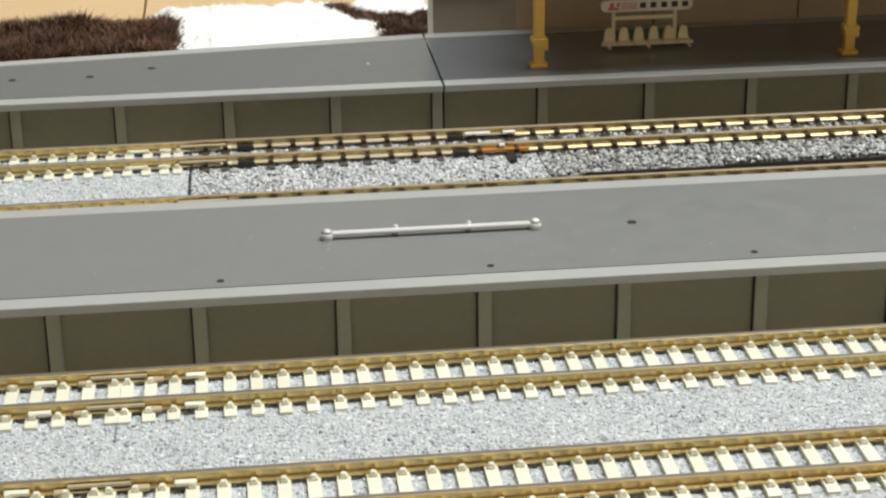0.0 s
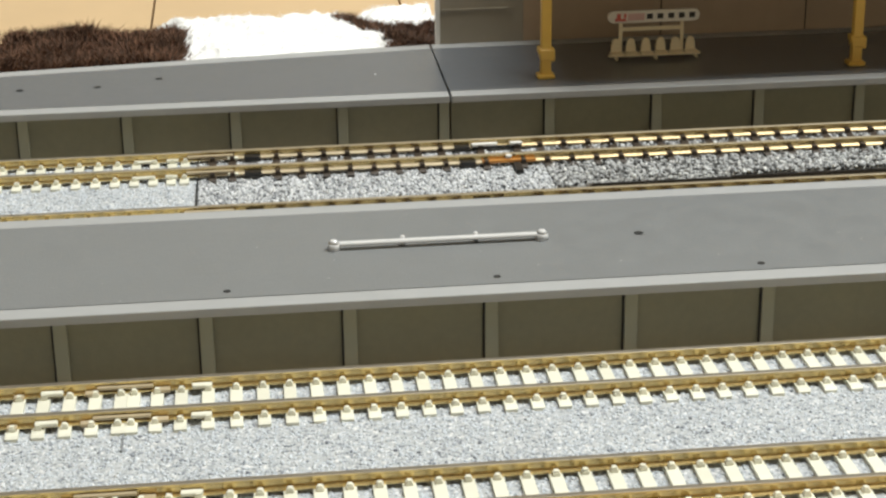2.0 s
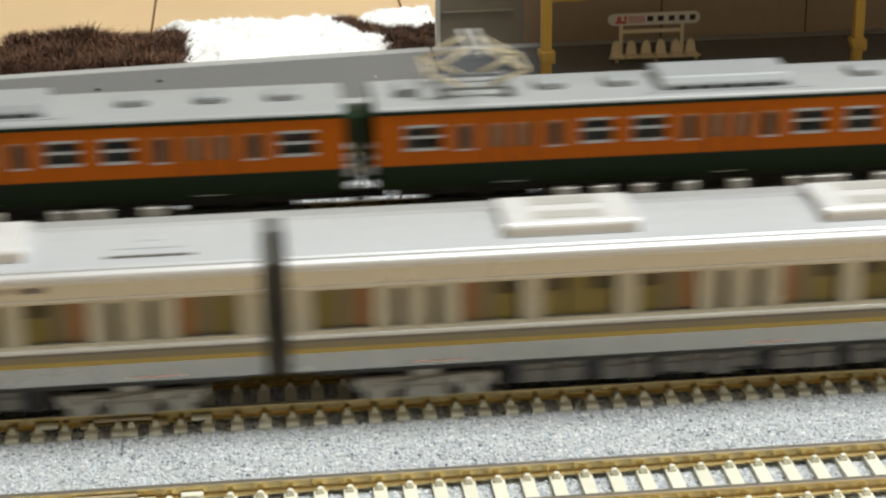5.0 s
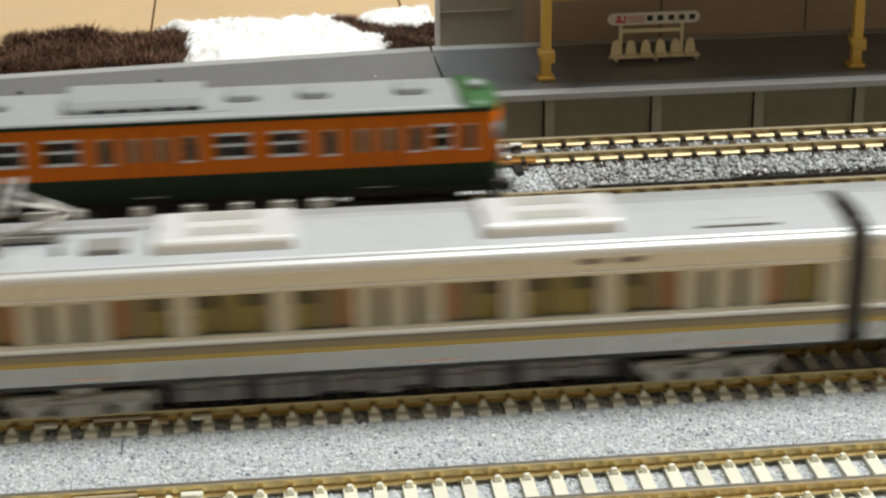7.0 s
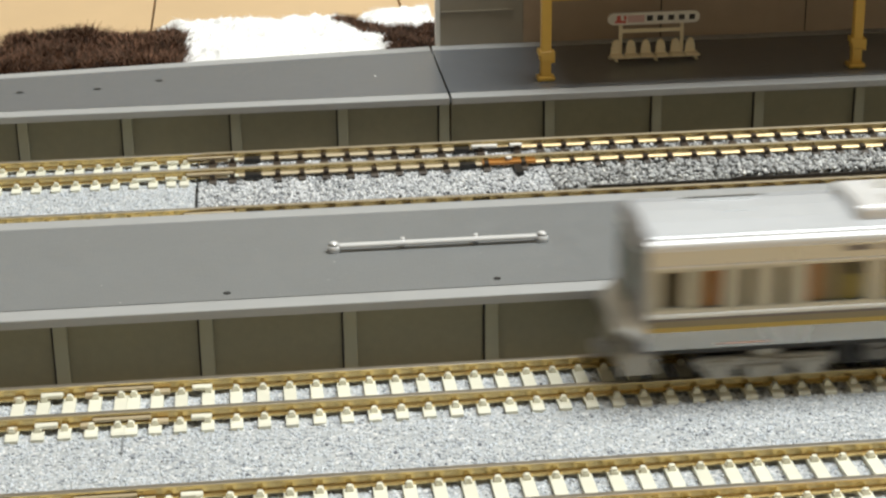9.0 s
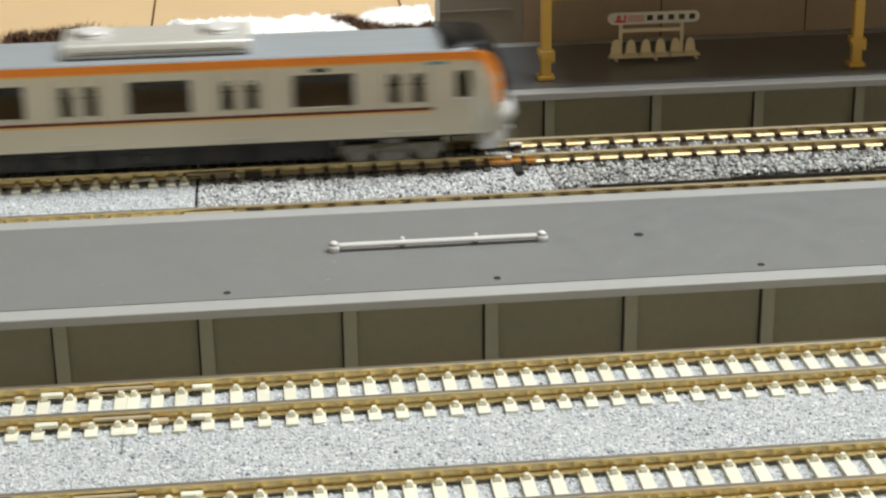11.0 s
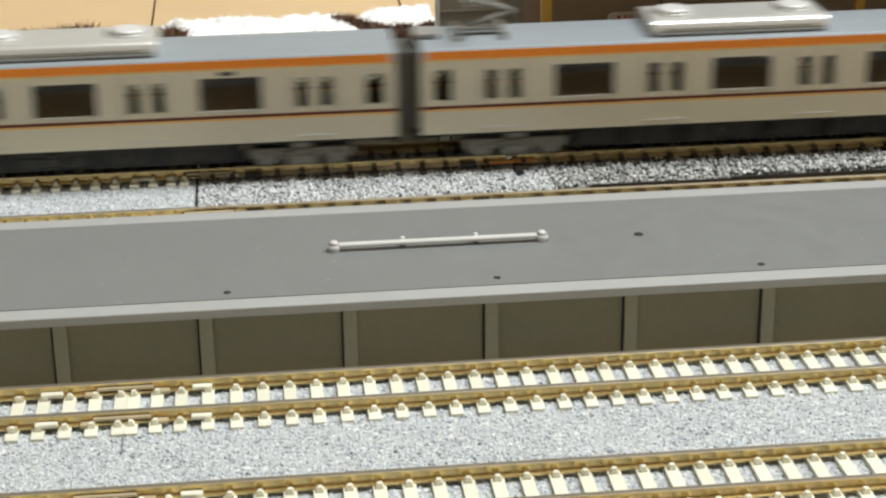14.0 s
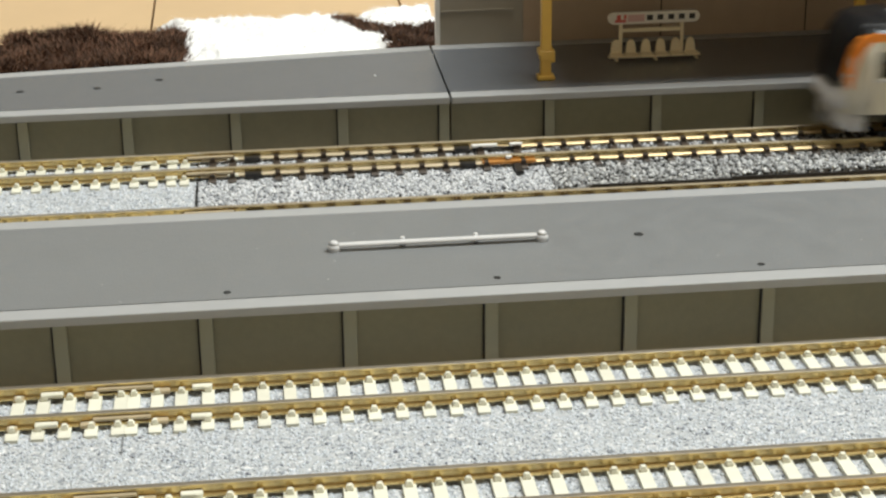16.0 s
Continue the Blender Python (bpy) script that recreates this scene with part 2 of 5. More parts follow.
# window band silver, darkened in its base colour as shade
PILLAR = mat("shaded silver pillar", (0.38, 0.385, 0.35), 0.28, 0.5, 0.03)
SCREEN_PANEL = mat("brown grey screen plastic", (0.36, 0.30, 0.21), 0.6)
VESTIBULE = mat("dark olive vestibule plastic", (0.12, 0.115, 0.075), 0.6)
CYAN = mat("pale blue label", (0.12, 0.36, 0.50), 0.5)
PARTITION = mat("red brown partition plastic", (0.55, 0.19, 0.05), 0.6, 0, 0.1)
INSIDE = mat("dim interior plastic", (0.16, 0.135, 0.10), 0.7)
BLACK_GLOSS = mat("black cab front", (0.012, 0.012, 0.013), 0.4, spec=0.12)


def glass_mat():
    m = bpy.data.materials.new("tinted window plastic")
    m.use_nodes = True
    t = m.node_tree
    t.nodes.remove(t.nodes["Principled BSDF"])
    tr, gl, mx = t.nodes.new("ShaderNodeBsdfTransparent"), t.nodes.new("ShaderNodeBsdfGlossy"), t.nodes.new("ShaderNodeMixShader")
    tr.inputs[0].default_value = (0.90, 0.90, 0.84, 1)
    gl.inputs["Roughness"].default_value = 0.08
    fr = t.nodes.new("ShaderNodeFresnel")
    fr.inputs[0].default_value = 1.45
    t.links.new(fr.outputs[0], mx.inputs[0])
    t.links.new(tr.outputs[0], mx.inputs[1])
    t.links.new(gl.outputs[0], mx.inputs[2])
    t.links.new(mx.outputs[0], t.nodes["Material Output"].inputs[0])
    return m


GLASS = glass_mat()


def grain_mat(name, stops):
    """Loose stones, each with a grey of its own."""
    m = mat(name, (0.4, 0.4, 0.4), 0.85, 0, 0.1, 900, spec=0.25)
    t = m.node_tree
    geo, cr = t.nodes.new("ShaderNodeNewGeometry"), t.nodes.new("ShaderNodeValToRGB")
    cr.color_ramp.elements[0].position, cr.color_ramp.elements[1].position = stops[0][0], stops[-1][0]
    cr.color_ramp.elements[0].color, cr.color_ramp.elements[1].color = (*stops[0][1], 1), (*stops[-1][1], 1)
    for p, c in stops[1:-1]:
        cr.color_ramp.elements.new(p).color = (*c, 1)
    t.links.new(geo.outputs["Random Per Island"], cr.inputs[0])
    t.links.new(cr.outputs[0], [n for n in t.nodes if n.type == "VECT_MATH"][0].inputs[0])
    return m


GRAIN = grain_mat("pale blue grey grains", [(0.0, (0.15, 0.16, 0.19)), (0.05, (0.36, 0.385, 0.425)), (0.13, (0.52, 0.555, 0.605)), (0.97, (0.61, 0.64, 0.675)), (1.0, (0.82, 0.82, 0.82))])
GRAIN_MID = grain_mat("speckled grey grains", [(0.0, (0.06, 0.062, 0.07)), (0.12, (0.27, 0.28, 0.30)), (0.35, (0.54, 0.555, 0.58)), (0.85, (0.68, 0.69, 0.71)), (1.0, (0.82, 0.82, 0.82))])
GRAIN_COARSE = grain_mat("coarse dark and white grains", [(0.0, (0.03, 0.03, 0.03)), (0.2, (0.15, 0.15, 0.15)), (0.45, (0.37, 0.375, 0.38)), (0.85, (0.52, 0.53, 0.54)), (1.0, (0.80, 0.80, 0.78))])

# ---- the room and the board that carries the layout
ZB = -5.2          # top of the board
HP = 8.4           # platform height over the rail foot
bm = bmesh.new(); box(bm, -2400, 2400, -1900, 2100, -760, -745)
solid("floor", bm, CARPET, "brown room floor under the layout table", "floor", "structure")
bm = bmesh.new(); box(bm, -2400, 2400, -1900, 2100, 1700, 1720)
solid("ceiling", bm, ROOM, "plain pale room ceiling", "ceiling", "structure")
for nm, a in (("wall_north", (-2400, 2400, 2100, 2120)), ("wall_south", (-2400, 2400, -1920, -1900)), ("wall_east", (2400, 2420, -1900, 2100)), ("wall_west", (-2420, -2400, -1900, 2100))):
    bm = bmesh.new(); box(bm, *a, -745, 1700)
    solid(nm, bm, ROOM, "plain cream plaster room wall", "wall", "structure")

board = thing("layout_table", "beige plywood table carrying the model railway, with open seams", "table", kind="structure")
SEAMS = [-1300, -640, -25.95, 43.5, 700, 1300]
for i in range(len(SEAMS) - 1):
    bm = bmesh.new(); box(bm, SEAMS[i] + 0.35, SEAMS[i + 1] - 0.35, -330, 620, ZB - 18, ZB)
    part("panel", bm, BOARD, board)
for x in (-1250, 1250):
    for y in (-290, 580):
        bm = bmesh.new(); box(bm, x - 25, x + 25, y - 25, y + 25, -745, ZB - 18)
        part("leg", bm, BOARD, board)

# ---- tracks
CY, DY, BY, AY = -15.1, -48.5, 60.2, 93.25
HR = 1.8
LX0, LX1 = -1280, 1280


def rail_bm(x0, x1):
    bm = bmesh.new()
    p = [(-0.95, 0), (0.95, 0), (0.95, 0.3), (0.28, 0.5), (0.28, 1.25), (0.48, 1.4), (0.48, HR - 0.08), (0.4, HR), (-0.4, HR), (-0.48, HR - 0.08), (-0.48, 1.4), (-0.28, 1.25), (-0.28, 0.5), (-0.95, 0.3)]
    bar(bm, p, x0, x1)
    for f in bm.faces:
        if f.calc_center_median().z > (HR - 0.1) * MM and len(f.verts) == 4:
            f.material_index = 1
    return bm


def old_rail_bm(x0, x1):
    """The other make of rail: a broad foot with its own slot and a tarnished head."""
    bm = bmesh.new()
    p = [(-1.05, 0), (1.05, 0), (1.05, 0.3), (0.28, 0.72), (0.28, 1.25), (0.48, 1.4), (0.48, HR - 0.08), (0.4, HR), (-0.4, HR), (-0.48, HR - 0.08), (-0.48, 1.4), (-0.28, 1.25), (-0.28, 0.72), (-1.05, 0.3)]
    bar(bm, p, x0, x1)
    for f in bm.faces:
        z = f.calc_center_median().z
        if len(f.verts) == 4:
            f.material_index = 1 if z > (HR - 0.1) * MM else 2 if z < 0.6 * MM else 0
    return bm


def tie_mesh(name, material, half, wide, concrete=True):
    bm = bmesh.new()
    w = wide / 2
    p = [(-half, -1.6), (half, -1.6), (half, -0.25), (half - 0.5, 0.0), (-half + 0.5, 0.0), (-half, -0.25)]
    bar(bm, p, -w, w)
    for r in (-5, 5):
        for s in (-1, 1):
            y = r + s * 1.45
            if concrete:
                box(bm, -w * 0.55, w * 0.55, y - 0.45, y + 0.45, 0.0, 0.5)
                box(bm, -w * 0.36, w * 0.36, y - 0.36, y + 0.36, 0.5, 0.82)
            else:
                yc = r + s * 1.12
                box(bm, -w * 0.62, w * 0.62, yc - 0.84, yc + 0.84, 0.0, 0.86)
    return mesh_of(name, bm, material)


TIE_C = tie_mesh("tie", TIE_WHITE, 8.6, 1.85)
TIE_W = tie_mesh("tie", TIE_BROWN, 8.4, 1.5, False)


def bed(bm, x0, x1, y0, y1, z, step, rough, seed, wide=2.2, steep=1.3):
    """A rough bed of ballast with sloping shoulders, resting on the board."""
    nx, ny = max(2, int((x1 - x0) / step)), max(2, int((y1 - y0) / step))
    rows = []
    for i in range(nx + 1):
        x = x0 + (x1 - x0) * i / nx
        row = []
        for j in range(ny + 1):
            y = y0 + (y1 - y0) * j / ny
            e = min(y - y0, y1 - y)
            h = z - max(0.0, wide - e) * steep
            if rough:
                h += rough * noise.noise((x * 1.7, y * 1.7, seed)) + rough * 0.6 * noise.noise((x * 0.6, y * 0.6, seed + 9))
            row.append(bm.verts.new((x * MM, y * MM, h * MM)))
        rows.append(row)
    for i in range(nx):
        for j in range(ny):
            bm.faces.new((rows[i][j], rows[i + 1][j], rows[i + 1][j + 1], rows[i][j + 1]))
    # skirt down to the board
    edge = [r[0] for r in rows] + rows[-1][1:] + [r[-1] for r in rows[-2::-1]] + rows[0][-2:0:-1]
    low = [bm.verts.new((v.co.x, v.co.y, ZB * MM)) for v in edge]
    for k in range(len(edge)):
        n = (k + 1) % len(edge)
        bm.faces.new((edge[k], low[k], low[n], edge[n]))


def grains(parent, material, x0, x1, y0, y1, z, r0, r1, per_mm2, seed, label=""):
    """Loose angular stones strewn over a bed, joined into one sheet."""
    rng = np.random.default_rng(seed)
    n = int((x1 - x0) * (y1 - y0) * per_mm2)
    c = np.stack([rng.uniform(x0, x1, n), rng.uniform(y0, y1, n), z + rng.uniform(-0.15, 0.15, n)], 1)
    size = rng.uniform(r0, r1, (n, 1, 1)) * rng.uniform(0.65, 1.25, (n, 6, 1))
    axes = np.array([(1, 0, 0), (-1, 0, 0), (0, 1, 0), (0, -1, 0), (0, 0, 1), (0, 0, -1)], float)
    turn, _ = np.linalg.qr(rng.normal(size=(n, 3, 3)))
    v = (c[:, None, :] + np.einsum("ki,nij->nkj", axes, turn) * size) * MM
    f = np.array([(0, 2, 4), (2, 1, 4), (1, 3, 4), (3, 0, 4), (2, 0, 5), (1, 2, 5), (3, 1, 5), (0, 3, 5)])
    f = f[None] + 6 * np.arange(n)[:, None, None]
    me = bpy.data.meshes.new("gravel")
    me.from_pydata(v.reshape(-1, 3).tolist(), [], f.reshape(-1, 3).tolist())
    me.polygons.foreach_set("use_smooth", [True] * len(me.polygons))
    me.materials.append(material)
    ob = new("gravel", me)
    ob.parent = parent
    tagged(ob, label, kind="stuff")


def lay_ties(parent, me, y, xs, name="tie"):
    for x in xs:
        piece(name, me, parent, x, y, 0)


def far_ties(parent, me, y, xs, name):
    """The ties out of view, joined."""
    base = [(v.co.x, v.co.y, v.co.z) for v in me.vertices]
    faces = [tuple(p.vertices) for p in me.polygons]
    verts, polys = [], []
    for x in xs:
        k = len(verts)
        verts += [(a + x * MM, b + y * MM, c) for a, b, c in base]
        polys += [tuple(i + k for i in f) for f in faces]
    m = bpy.data.meshes.new(name)
    m.from_pydata(verts, [], polys)
    m.materials.append(me.materials[0])
    ob = new(name, m)
    ob.parent = parent
    tagged(ob, kind="stuff")


def spread(x0, x1, pitch):
    return [x0 + pitch * k for k in range(int((x1 - x0) / pitch) + 1)]


PITCH = 4.033
FIRST = -4.4       # a tie of the near track just after its joint


def track_things():
    # near double track with pale ties
    near = thing("model_track", "double model railway track with cream ties on fine grey ballast", "railway track", "model tracks")
    bm = bmesh.new(); bed(bm, -120, 130, DY - 12.5, CY + 12.5, -0.75, 0.5, 0.16, 3)
    part("ballast_bed", bm, BALLAST, near)
    for a, b in ((LX0, -120.02), (130.02, LX1)):
        bm = bmesh.new(); bed(bm, a, b, DY - 12.5, CY + 12.5, -0.75, 4, 0.1, 4)
        part("ballast_bed", bm, BALLAST, near)
    for y, shift in ((CY, 0.0), (DY, -1.05)):
        joint = -20.6 + shift
        for r in (-5, 5):
            for a, b in ((LX0, joint - 0.015), (joint + 0.015, LX1)):
                ob = part("rail", rail_bm(a, b), [RAIL, RAIL_HEAD], near)
                ob.location = (0, (y + r) * MM, 0)
        seen = [FIRST + shift + PITCH * k for k in range(0, 34)] + [shift - 36.7 - 3.95 * k for k in range(0, 21)]
        seen += [shift + x for x in (-33.0, -29.2, -25.4, -21.6, -19.7, -16.2, -12.6, -8.6)]
        lay_ties(near, TIE_C, y, seen)
        far_ties(near, TIE_C, y, spread(LX0 + 2, shift - 36.7 - 21 * 3.95, PITCH) + spread(FIRST + 34.5 * PITCH, LX1 - 2, PITCH), "tie_run")
        for r in (-5, 5):
            # joiner bar, the cream keepers beside it and the low brown shoes
            bm = bmesh.new(); box(bm, shift - 25.2, shift - 16.8, y + r - 1.0, y + r - 0.3, 0.62, 1.15); soften(bm, 0.1, 1)
            part("rail_joiner", bm, JOINER, near)
            for a, b in ((-33.5, -30.2), (-11.0, -8.0)):
                bm = bmesh.new(); box(bm, shift + a, shift + b, y + r - 1.6, y + r - 0.5, 0.32, 0.95); soften(bm, 0.12, 1)
                part("keeper_block", bm, TIE_WHITE, near)
            for a, b in ((-27.0, -24.9), (-16.5, -14.3), (-37.5, -36.0)):
                bm = bmesh.new(); box(bm, shift + a, shift + b, y + r - 1.7, y + r - 0.5, 0.0, 0.6); soften(bm, 0.1, 1)
                part("keeper_block", bm, JOINER, near)
    bm = bmesh.new(); box(bm, -20.85, -20.65, CY - 14.0, CY - 8.8, -1.0, -0.35)
    part("bed_joint", bm, UNDERGREY, near)

    grains(near, GRAIN, -90, 100, DY - 5, CY + 8.0, -0.88, 0.24, 0.42, 4.2, 11)

    # far tracks: pale ties, then brown ties, then a coarser bed
    far = thing("model_track", "double model railway track, cream ties then dark brown ties, speckled ballast", "railway track", "model tracks")
    x1, x2, xe = -11.5, 59.0, 150
    for nm, a, b, m, rough, st in (("ballast_bed", -110, x1 - 0.2, BALLAST, 0.16, 0.6), ("ballast_bed", x1 + 0.2, x2, BALLAST_MID, 0.26, 0.5)):
        bm = bmesh.new(); bed(bm, a, b, BY - 12.3, AY + 12.4, -0.75, st, rough, a)
        part(nm, bm, m, far)
    for a, b, y0, m in ((x2 + 0.05, 66.0, 72.6, 0), (66.0, 95.0, 75.4, 1), (95.0, xe, 76.2, 2)):
        bm = bmesh.new(); bed(bm, a, b, y0, AY + 12.4, -0.6, 0.5, 0.4, 5, 0.7, 2.5)
        part("ballast_bed", bm, BALLAST_COARSE, far, "coarse dark and white ballast")
        if m:
            # added black strip stands in for the darkness of the gap before the bed
            bm = bmesh.new(); box(bm, a + 0.1, b, y0 - 0.6, y0 - 0.05, ZB + 0.01, -1.0)
            part("gap_shade_strip", bm, CLIP_BLACK, far)
    bm = bmesh.new(); bed(bm, x2 + 0.05, xe, BY - 12.3, 70.2, -0.8, 0.8, 0.3, 6)
    part("ballast_bed", bm, BALLAST_COARSE, far)
    for a, b in ((LX0, -110.05), (xe + 0.05, LX1)):
        bm = bmesh.new(); bed(bm, a, b, BY - 12.3, AY + 12.4, -0.75, 4, 0.1, 8)
        part("ballast_bed", bm, BALLAST, far)
    for y in (AY, BY):
        for r in (-5, 5):
            for a, b in ((LX0, x1 + 0.7), (x1 + 0.73, 49.8), (49.83, LX1)):
                if a < 0 and b < 0:
                    ob = part("rail", rail_bm(a, b), [RAIL, RAIL_HEAD], far)
                else:
                    ob = part("rail", old_rail_bm(a, b), [RAIL, RAIL_DULL, RAIL_FOOT if a > 45 else JOINER], far)
                ob.location = (0, (y + r) * MM, 0)
        lay_ties(far, TIE_C, y, [-27.7 - 3.86 * k for k in range(0, 21)] + [-23.9, -20.2, -16.6, -14.0])
        far_ties(far, TIE_C, y, spread(LX0 + 2, -27.7 - 21 * 3.86, PITCH), "tie_run")
        lay_ties(far, TIE_W, y, [4.7 + 4.86 * k for k in range(0, 8)])
        lay_ties(far, TIE_W, y, [-8.4, -4.4, 47.0, 54.6] + [59.6 + 5.09 * k for k in range(0, 19)])
        far_ties(far, TIE_W, y, spread(59.6 + 19 * 5.09, LX1 - 2, 5.09), "tie_run")
        for r in (-5, 5):
            bm = bmesh.new(); box(bm, -13.6, -4.2, y + r - 1.05, y + r - 0.3, 0.6, 1.15); soften(bm, 0.1, 1)
            part("rail_joiner", bm, JOINER, far)
            for a, b, m in ((-23.6, -20.4, TIE_WHITE), (-17.8, -15.4, TIE_WHITE), (-5.4, -3.2, TIE_WHITE)):
                bm = bmesh.new(); box(bm, a, b, y + r - 1.5, y + r - 0.5, 0.1, 0.6); soften(bm, 0.1, 1)
                part("keeper_block", bm, m, far)
            bm = bmesh.new(); box(bm, -1.9, 1.4, y + r - 1.9, y + r + 1.9, -0.2, 0.75)
            part("joiner_clip", bm, CLIP_BLACK, far)
            bm = bmesh.new(); box(bm, 41.6, 44.8, y + r - 1.9, y + r + 1.9, -0.2, 0.75)
            part("joiner_clip", bm, CLIP_BLACK, far)
            if r < 0:
                bm = bmesh.new(); box(bm, 46.2, 57.2, y + r - 1.5, y + r - 0.3, 0.1, 0.85); soften(bm, 0.22, 2)
                part("feed_clip", bm, COPPER, far, "copper orange feed clip beside the rail")
                bm = bmesh.new(); box(bm, 52.4, 53.9, y + r - 6.6, y + r - 1.5, -0.9, 0.3)
                part("clip_peg", bm, CLIP_BLACK, far)
                bm = bmesh.new(); box(bm, 51.0, 52.2, y + r - 1.3, y + r - 0.5, 1.1, 1.75); soften(bm, 0.15, 1)
                part("clip_tip", bm, STATION_WHITE, far)
            else:
                for a, b in ((45.2, 50.6), (53.2, 55.8)) if y == AY else ():
                    bm = bmesh.new(); box(bm, a, b, y + r - 1.5, y + r - 0.4, 0.55, 1.15); soften(bm, 0.12, 1)
                    part("joiner_cover", bm, STATION_WHITE, far, "white joiner cover")
                bm = bmesh.new(); box(bm, 45.4, 55.6, y + r - 1.3, y + r - 0.6, 0.0, 0.5)
                part("joiner_clip", bm, CLIP_BLACK, far)
    for x, y, w in ((62.6, 67.0, 1.3), (65.6, 68.3, 0.8), (68.0, 69.9, 1.0)):
        bm = bmesh.new(); box(bm, x - w, x + w, y - 0.6, y + 0.6, -2.4, -0.3); soften(bm, 0.3, 1)
        part("white_scrap", bm, TIE_WHITE, far)
    grains(far, GRAIN, -80, x1 - 0.4, BY - 5, AY + 9.5, -0.88, 0.24, 0.42, 4.0, 12)
    grains(far, GRAIN_MID, x1 + 0.4, x2, BY - 2, AY + 9.5, -0.74, 0.28, 0.50, 3.2, 13)
    grains(far, GRAIN_COARSE, x2, 66.0, 73.4, AY + 9.5, -0.5, 0.34, 0.62, 2.2, 14)
    grains(far, GRAIN_COARSE, 66.0, 145, 76.4, AY + 9.5, -0.5, 0.34, 0.62, 2.2, 15)
    bm = bmesh.new(); box(bm, x1 - 0.2, x1 + 0.2, 66.5, AY - 8.8, -1.2, -0.45)
    part("bed_joint", bm, HOLE, far)


track_things()


# ---- platforms
def platform(name, label, x0, x1, ys, yb0, yb1, rib_first, deck, near=(), group="station platforms"):
    """A hollow plastic platform: front edge at ys, back edge from yb0 (at x0) to yb1 (at x1)."""
    p = thing(name, label, "platform", group)

    def slab(bm, a0, a1, b0, b1, z0, z1):
        v = [bm.verts.new((x * MM, y * MM, z * MM)) for x, y in ((x0, a0), (x1, a1), (x1, b1), (x0, b0)) for z in (z0, z1)]
        for f in ((0, 2, 4, 6), (1, 7, 5, 3), (0, 1, 3, 2), (2, 3, 5, 4), (4, 5, 7, 6), (6, 7, 1, 0)):
            bm.faces.new([v[i] for i in f])
    bm = bmesh.new(); slab(bm, ys + 4.12, ys + 4.12, yb0 - 3.8, yb1 - 3.8, HP - 2.0, HP - 0.04)
    part("deck", bm, deck, p)
    for a0, a1, b0, b1 in ((ys, ys, ys + 3.9, ys + 3.9), (yb0 - 3.7, yb1 - 3.7, yb0, yb1)):
        bm = bmesh.new(); slab(bm, a0, a1, b0, b1, HP - 1.55, HP)
        soften(bm, 0.18)
        part("edge_strip", bm, EDGE, p)
    bm = bmesh.new(); slab(bm, ys + 3.86, ys + 3.86, ys + 4.16, ys + 4.16, HP - 1.0, HP - 0.25)
    part("seam", bm, HOLE, p)
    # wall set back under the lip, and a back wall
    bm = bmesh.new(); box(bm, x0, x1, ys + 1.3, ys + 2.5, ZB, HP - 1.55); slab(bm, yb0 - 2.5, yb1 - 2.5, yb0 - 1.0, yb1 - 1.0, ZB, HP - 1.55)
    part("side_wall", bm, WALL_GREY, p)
    bm = bmesh.new(); box(bm, 0.0, 2.15, 0.0, 0.75, ZB, HP - 1.56); soften(bm, 0.12, 1)
    rib = mesh_of("rib", bm, RIB)
    bm = bmesh.new(); box(bm, -0.3, -0.02, 0.25, 0.72, ZB, HP - 1.56)
    gap = mesh_of("rib_groove", bm, HOLE)
    k = math.ceil((x0 + 2 - rib_first) / 22.51)
    while rib_first + k * 22.51 < x1 - 1:
        x = rib_first + k * 22.51
        x = min(near, key=lambda u: abs(u - x)) if near and min(abs(u - x) for u in near) < 6 else x
        piece("rib", rib, p, x, ys + 0.55, 0)
        piece("rib_groove", gap, p, x, ys + 0.62, 0)
        k += 1
    return p


def holes(p, spots, r=0.75):
    for x, y in spots:
        bm = bmesh.new()
        rod(bm, (x, y, HP - 0.3), (x, y, HP + 0.012), r, 16)
        part("peg_hole", bm, HOLE, p)


near_platform = platform("platform", "dark grey plastic model platform with pale edge strips and ribbed wall", -640, 640, 0.0, 44.0, 44.0, -32.33, DECK)
holes(near_platform, ((-5.3, 6.7), (38.0, 6.9), (81.5, 6.7)), 0.62)
holes(near_platform, ((64.6, 22.9),), 0.85)
JX = 42.2
left_platform = platform("platform", "dark grey plastic platform end piece narrowing towards its tip", -300, JX - 0.22, 108.0, 118.0, 150.3, -49.6, DECK_FAR, (-48.6, -27.1, -4.5, 18.1, 39.75))
holes(left_platform, ((-49.5, 125.9), (-33.0, 126.1), (-19.8, 130.7)), 0.85)
bm = bmesh.new(); box(bm, 27.4, 27.8, 126.4, 127.8, HP - 0.045, HP + 0.01)
part("paint_chip", bm, EDGE, left_platform)
right_platform = platform("platform", "dark grey glossy plastic platform under a station canopy", JX + 0.22, 640, 108.0, 150.3, 150.3, 42.45 - 45.02, DECK_FAR, (42.6, 62.5, 85.9, 108.5, 131.0))

# ---- rod lying on the near platform
rodt = thing("plastic_rod", "pale grey translucent plastic strip with round ends lying on the platform", "plastic strip", x=30.2, y=22.4, z=HP - 0.04)
bm = bmesh.new(); box(bm, -17.6, 17.6, -0.66, 0.7, 0.6, 1.3); soften(bm, 0.32, 3)
part("strip", bm, ROD, rodt)
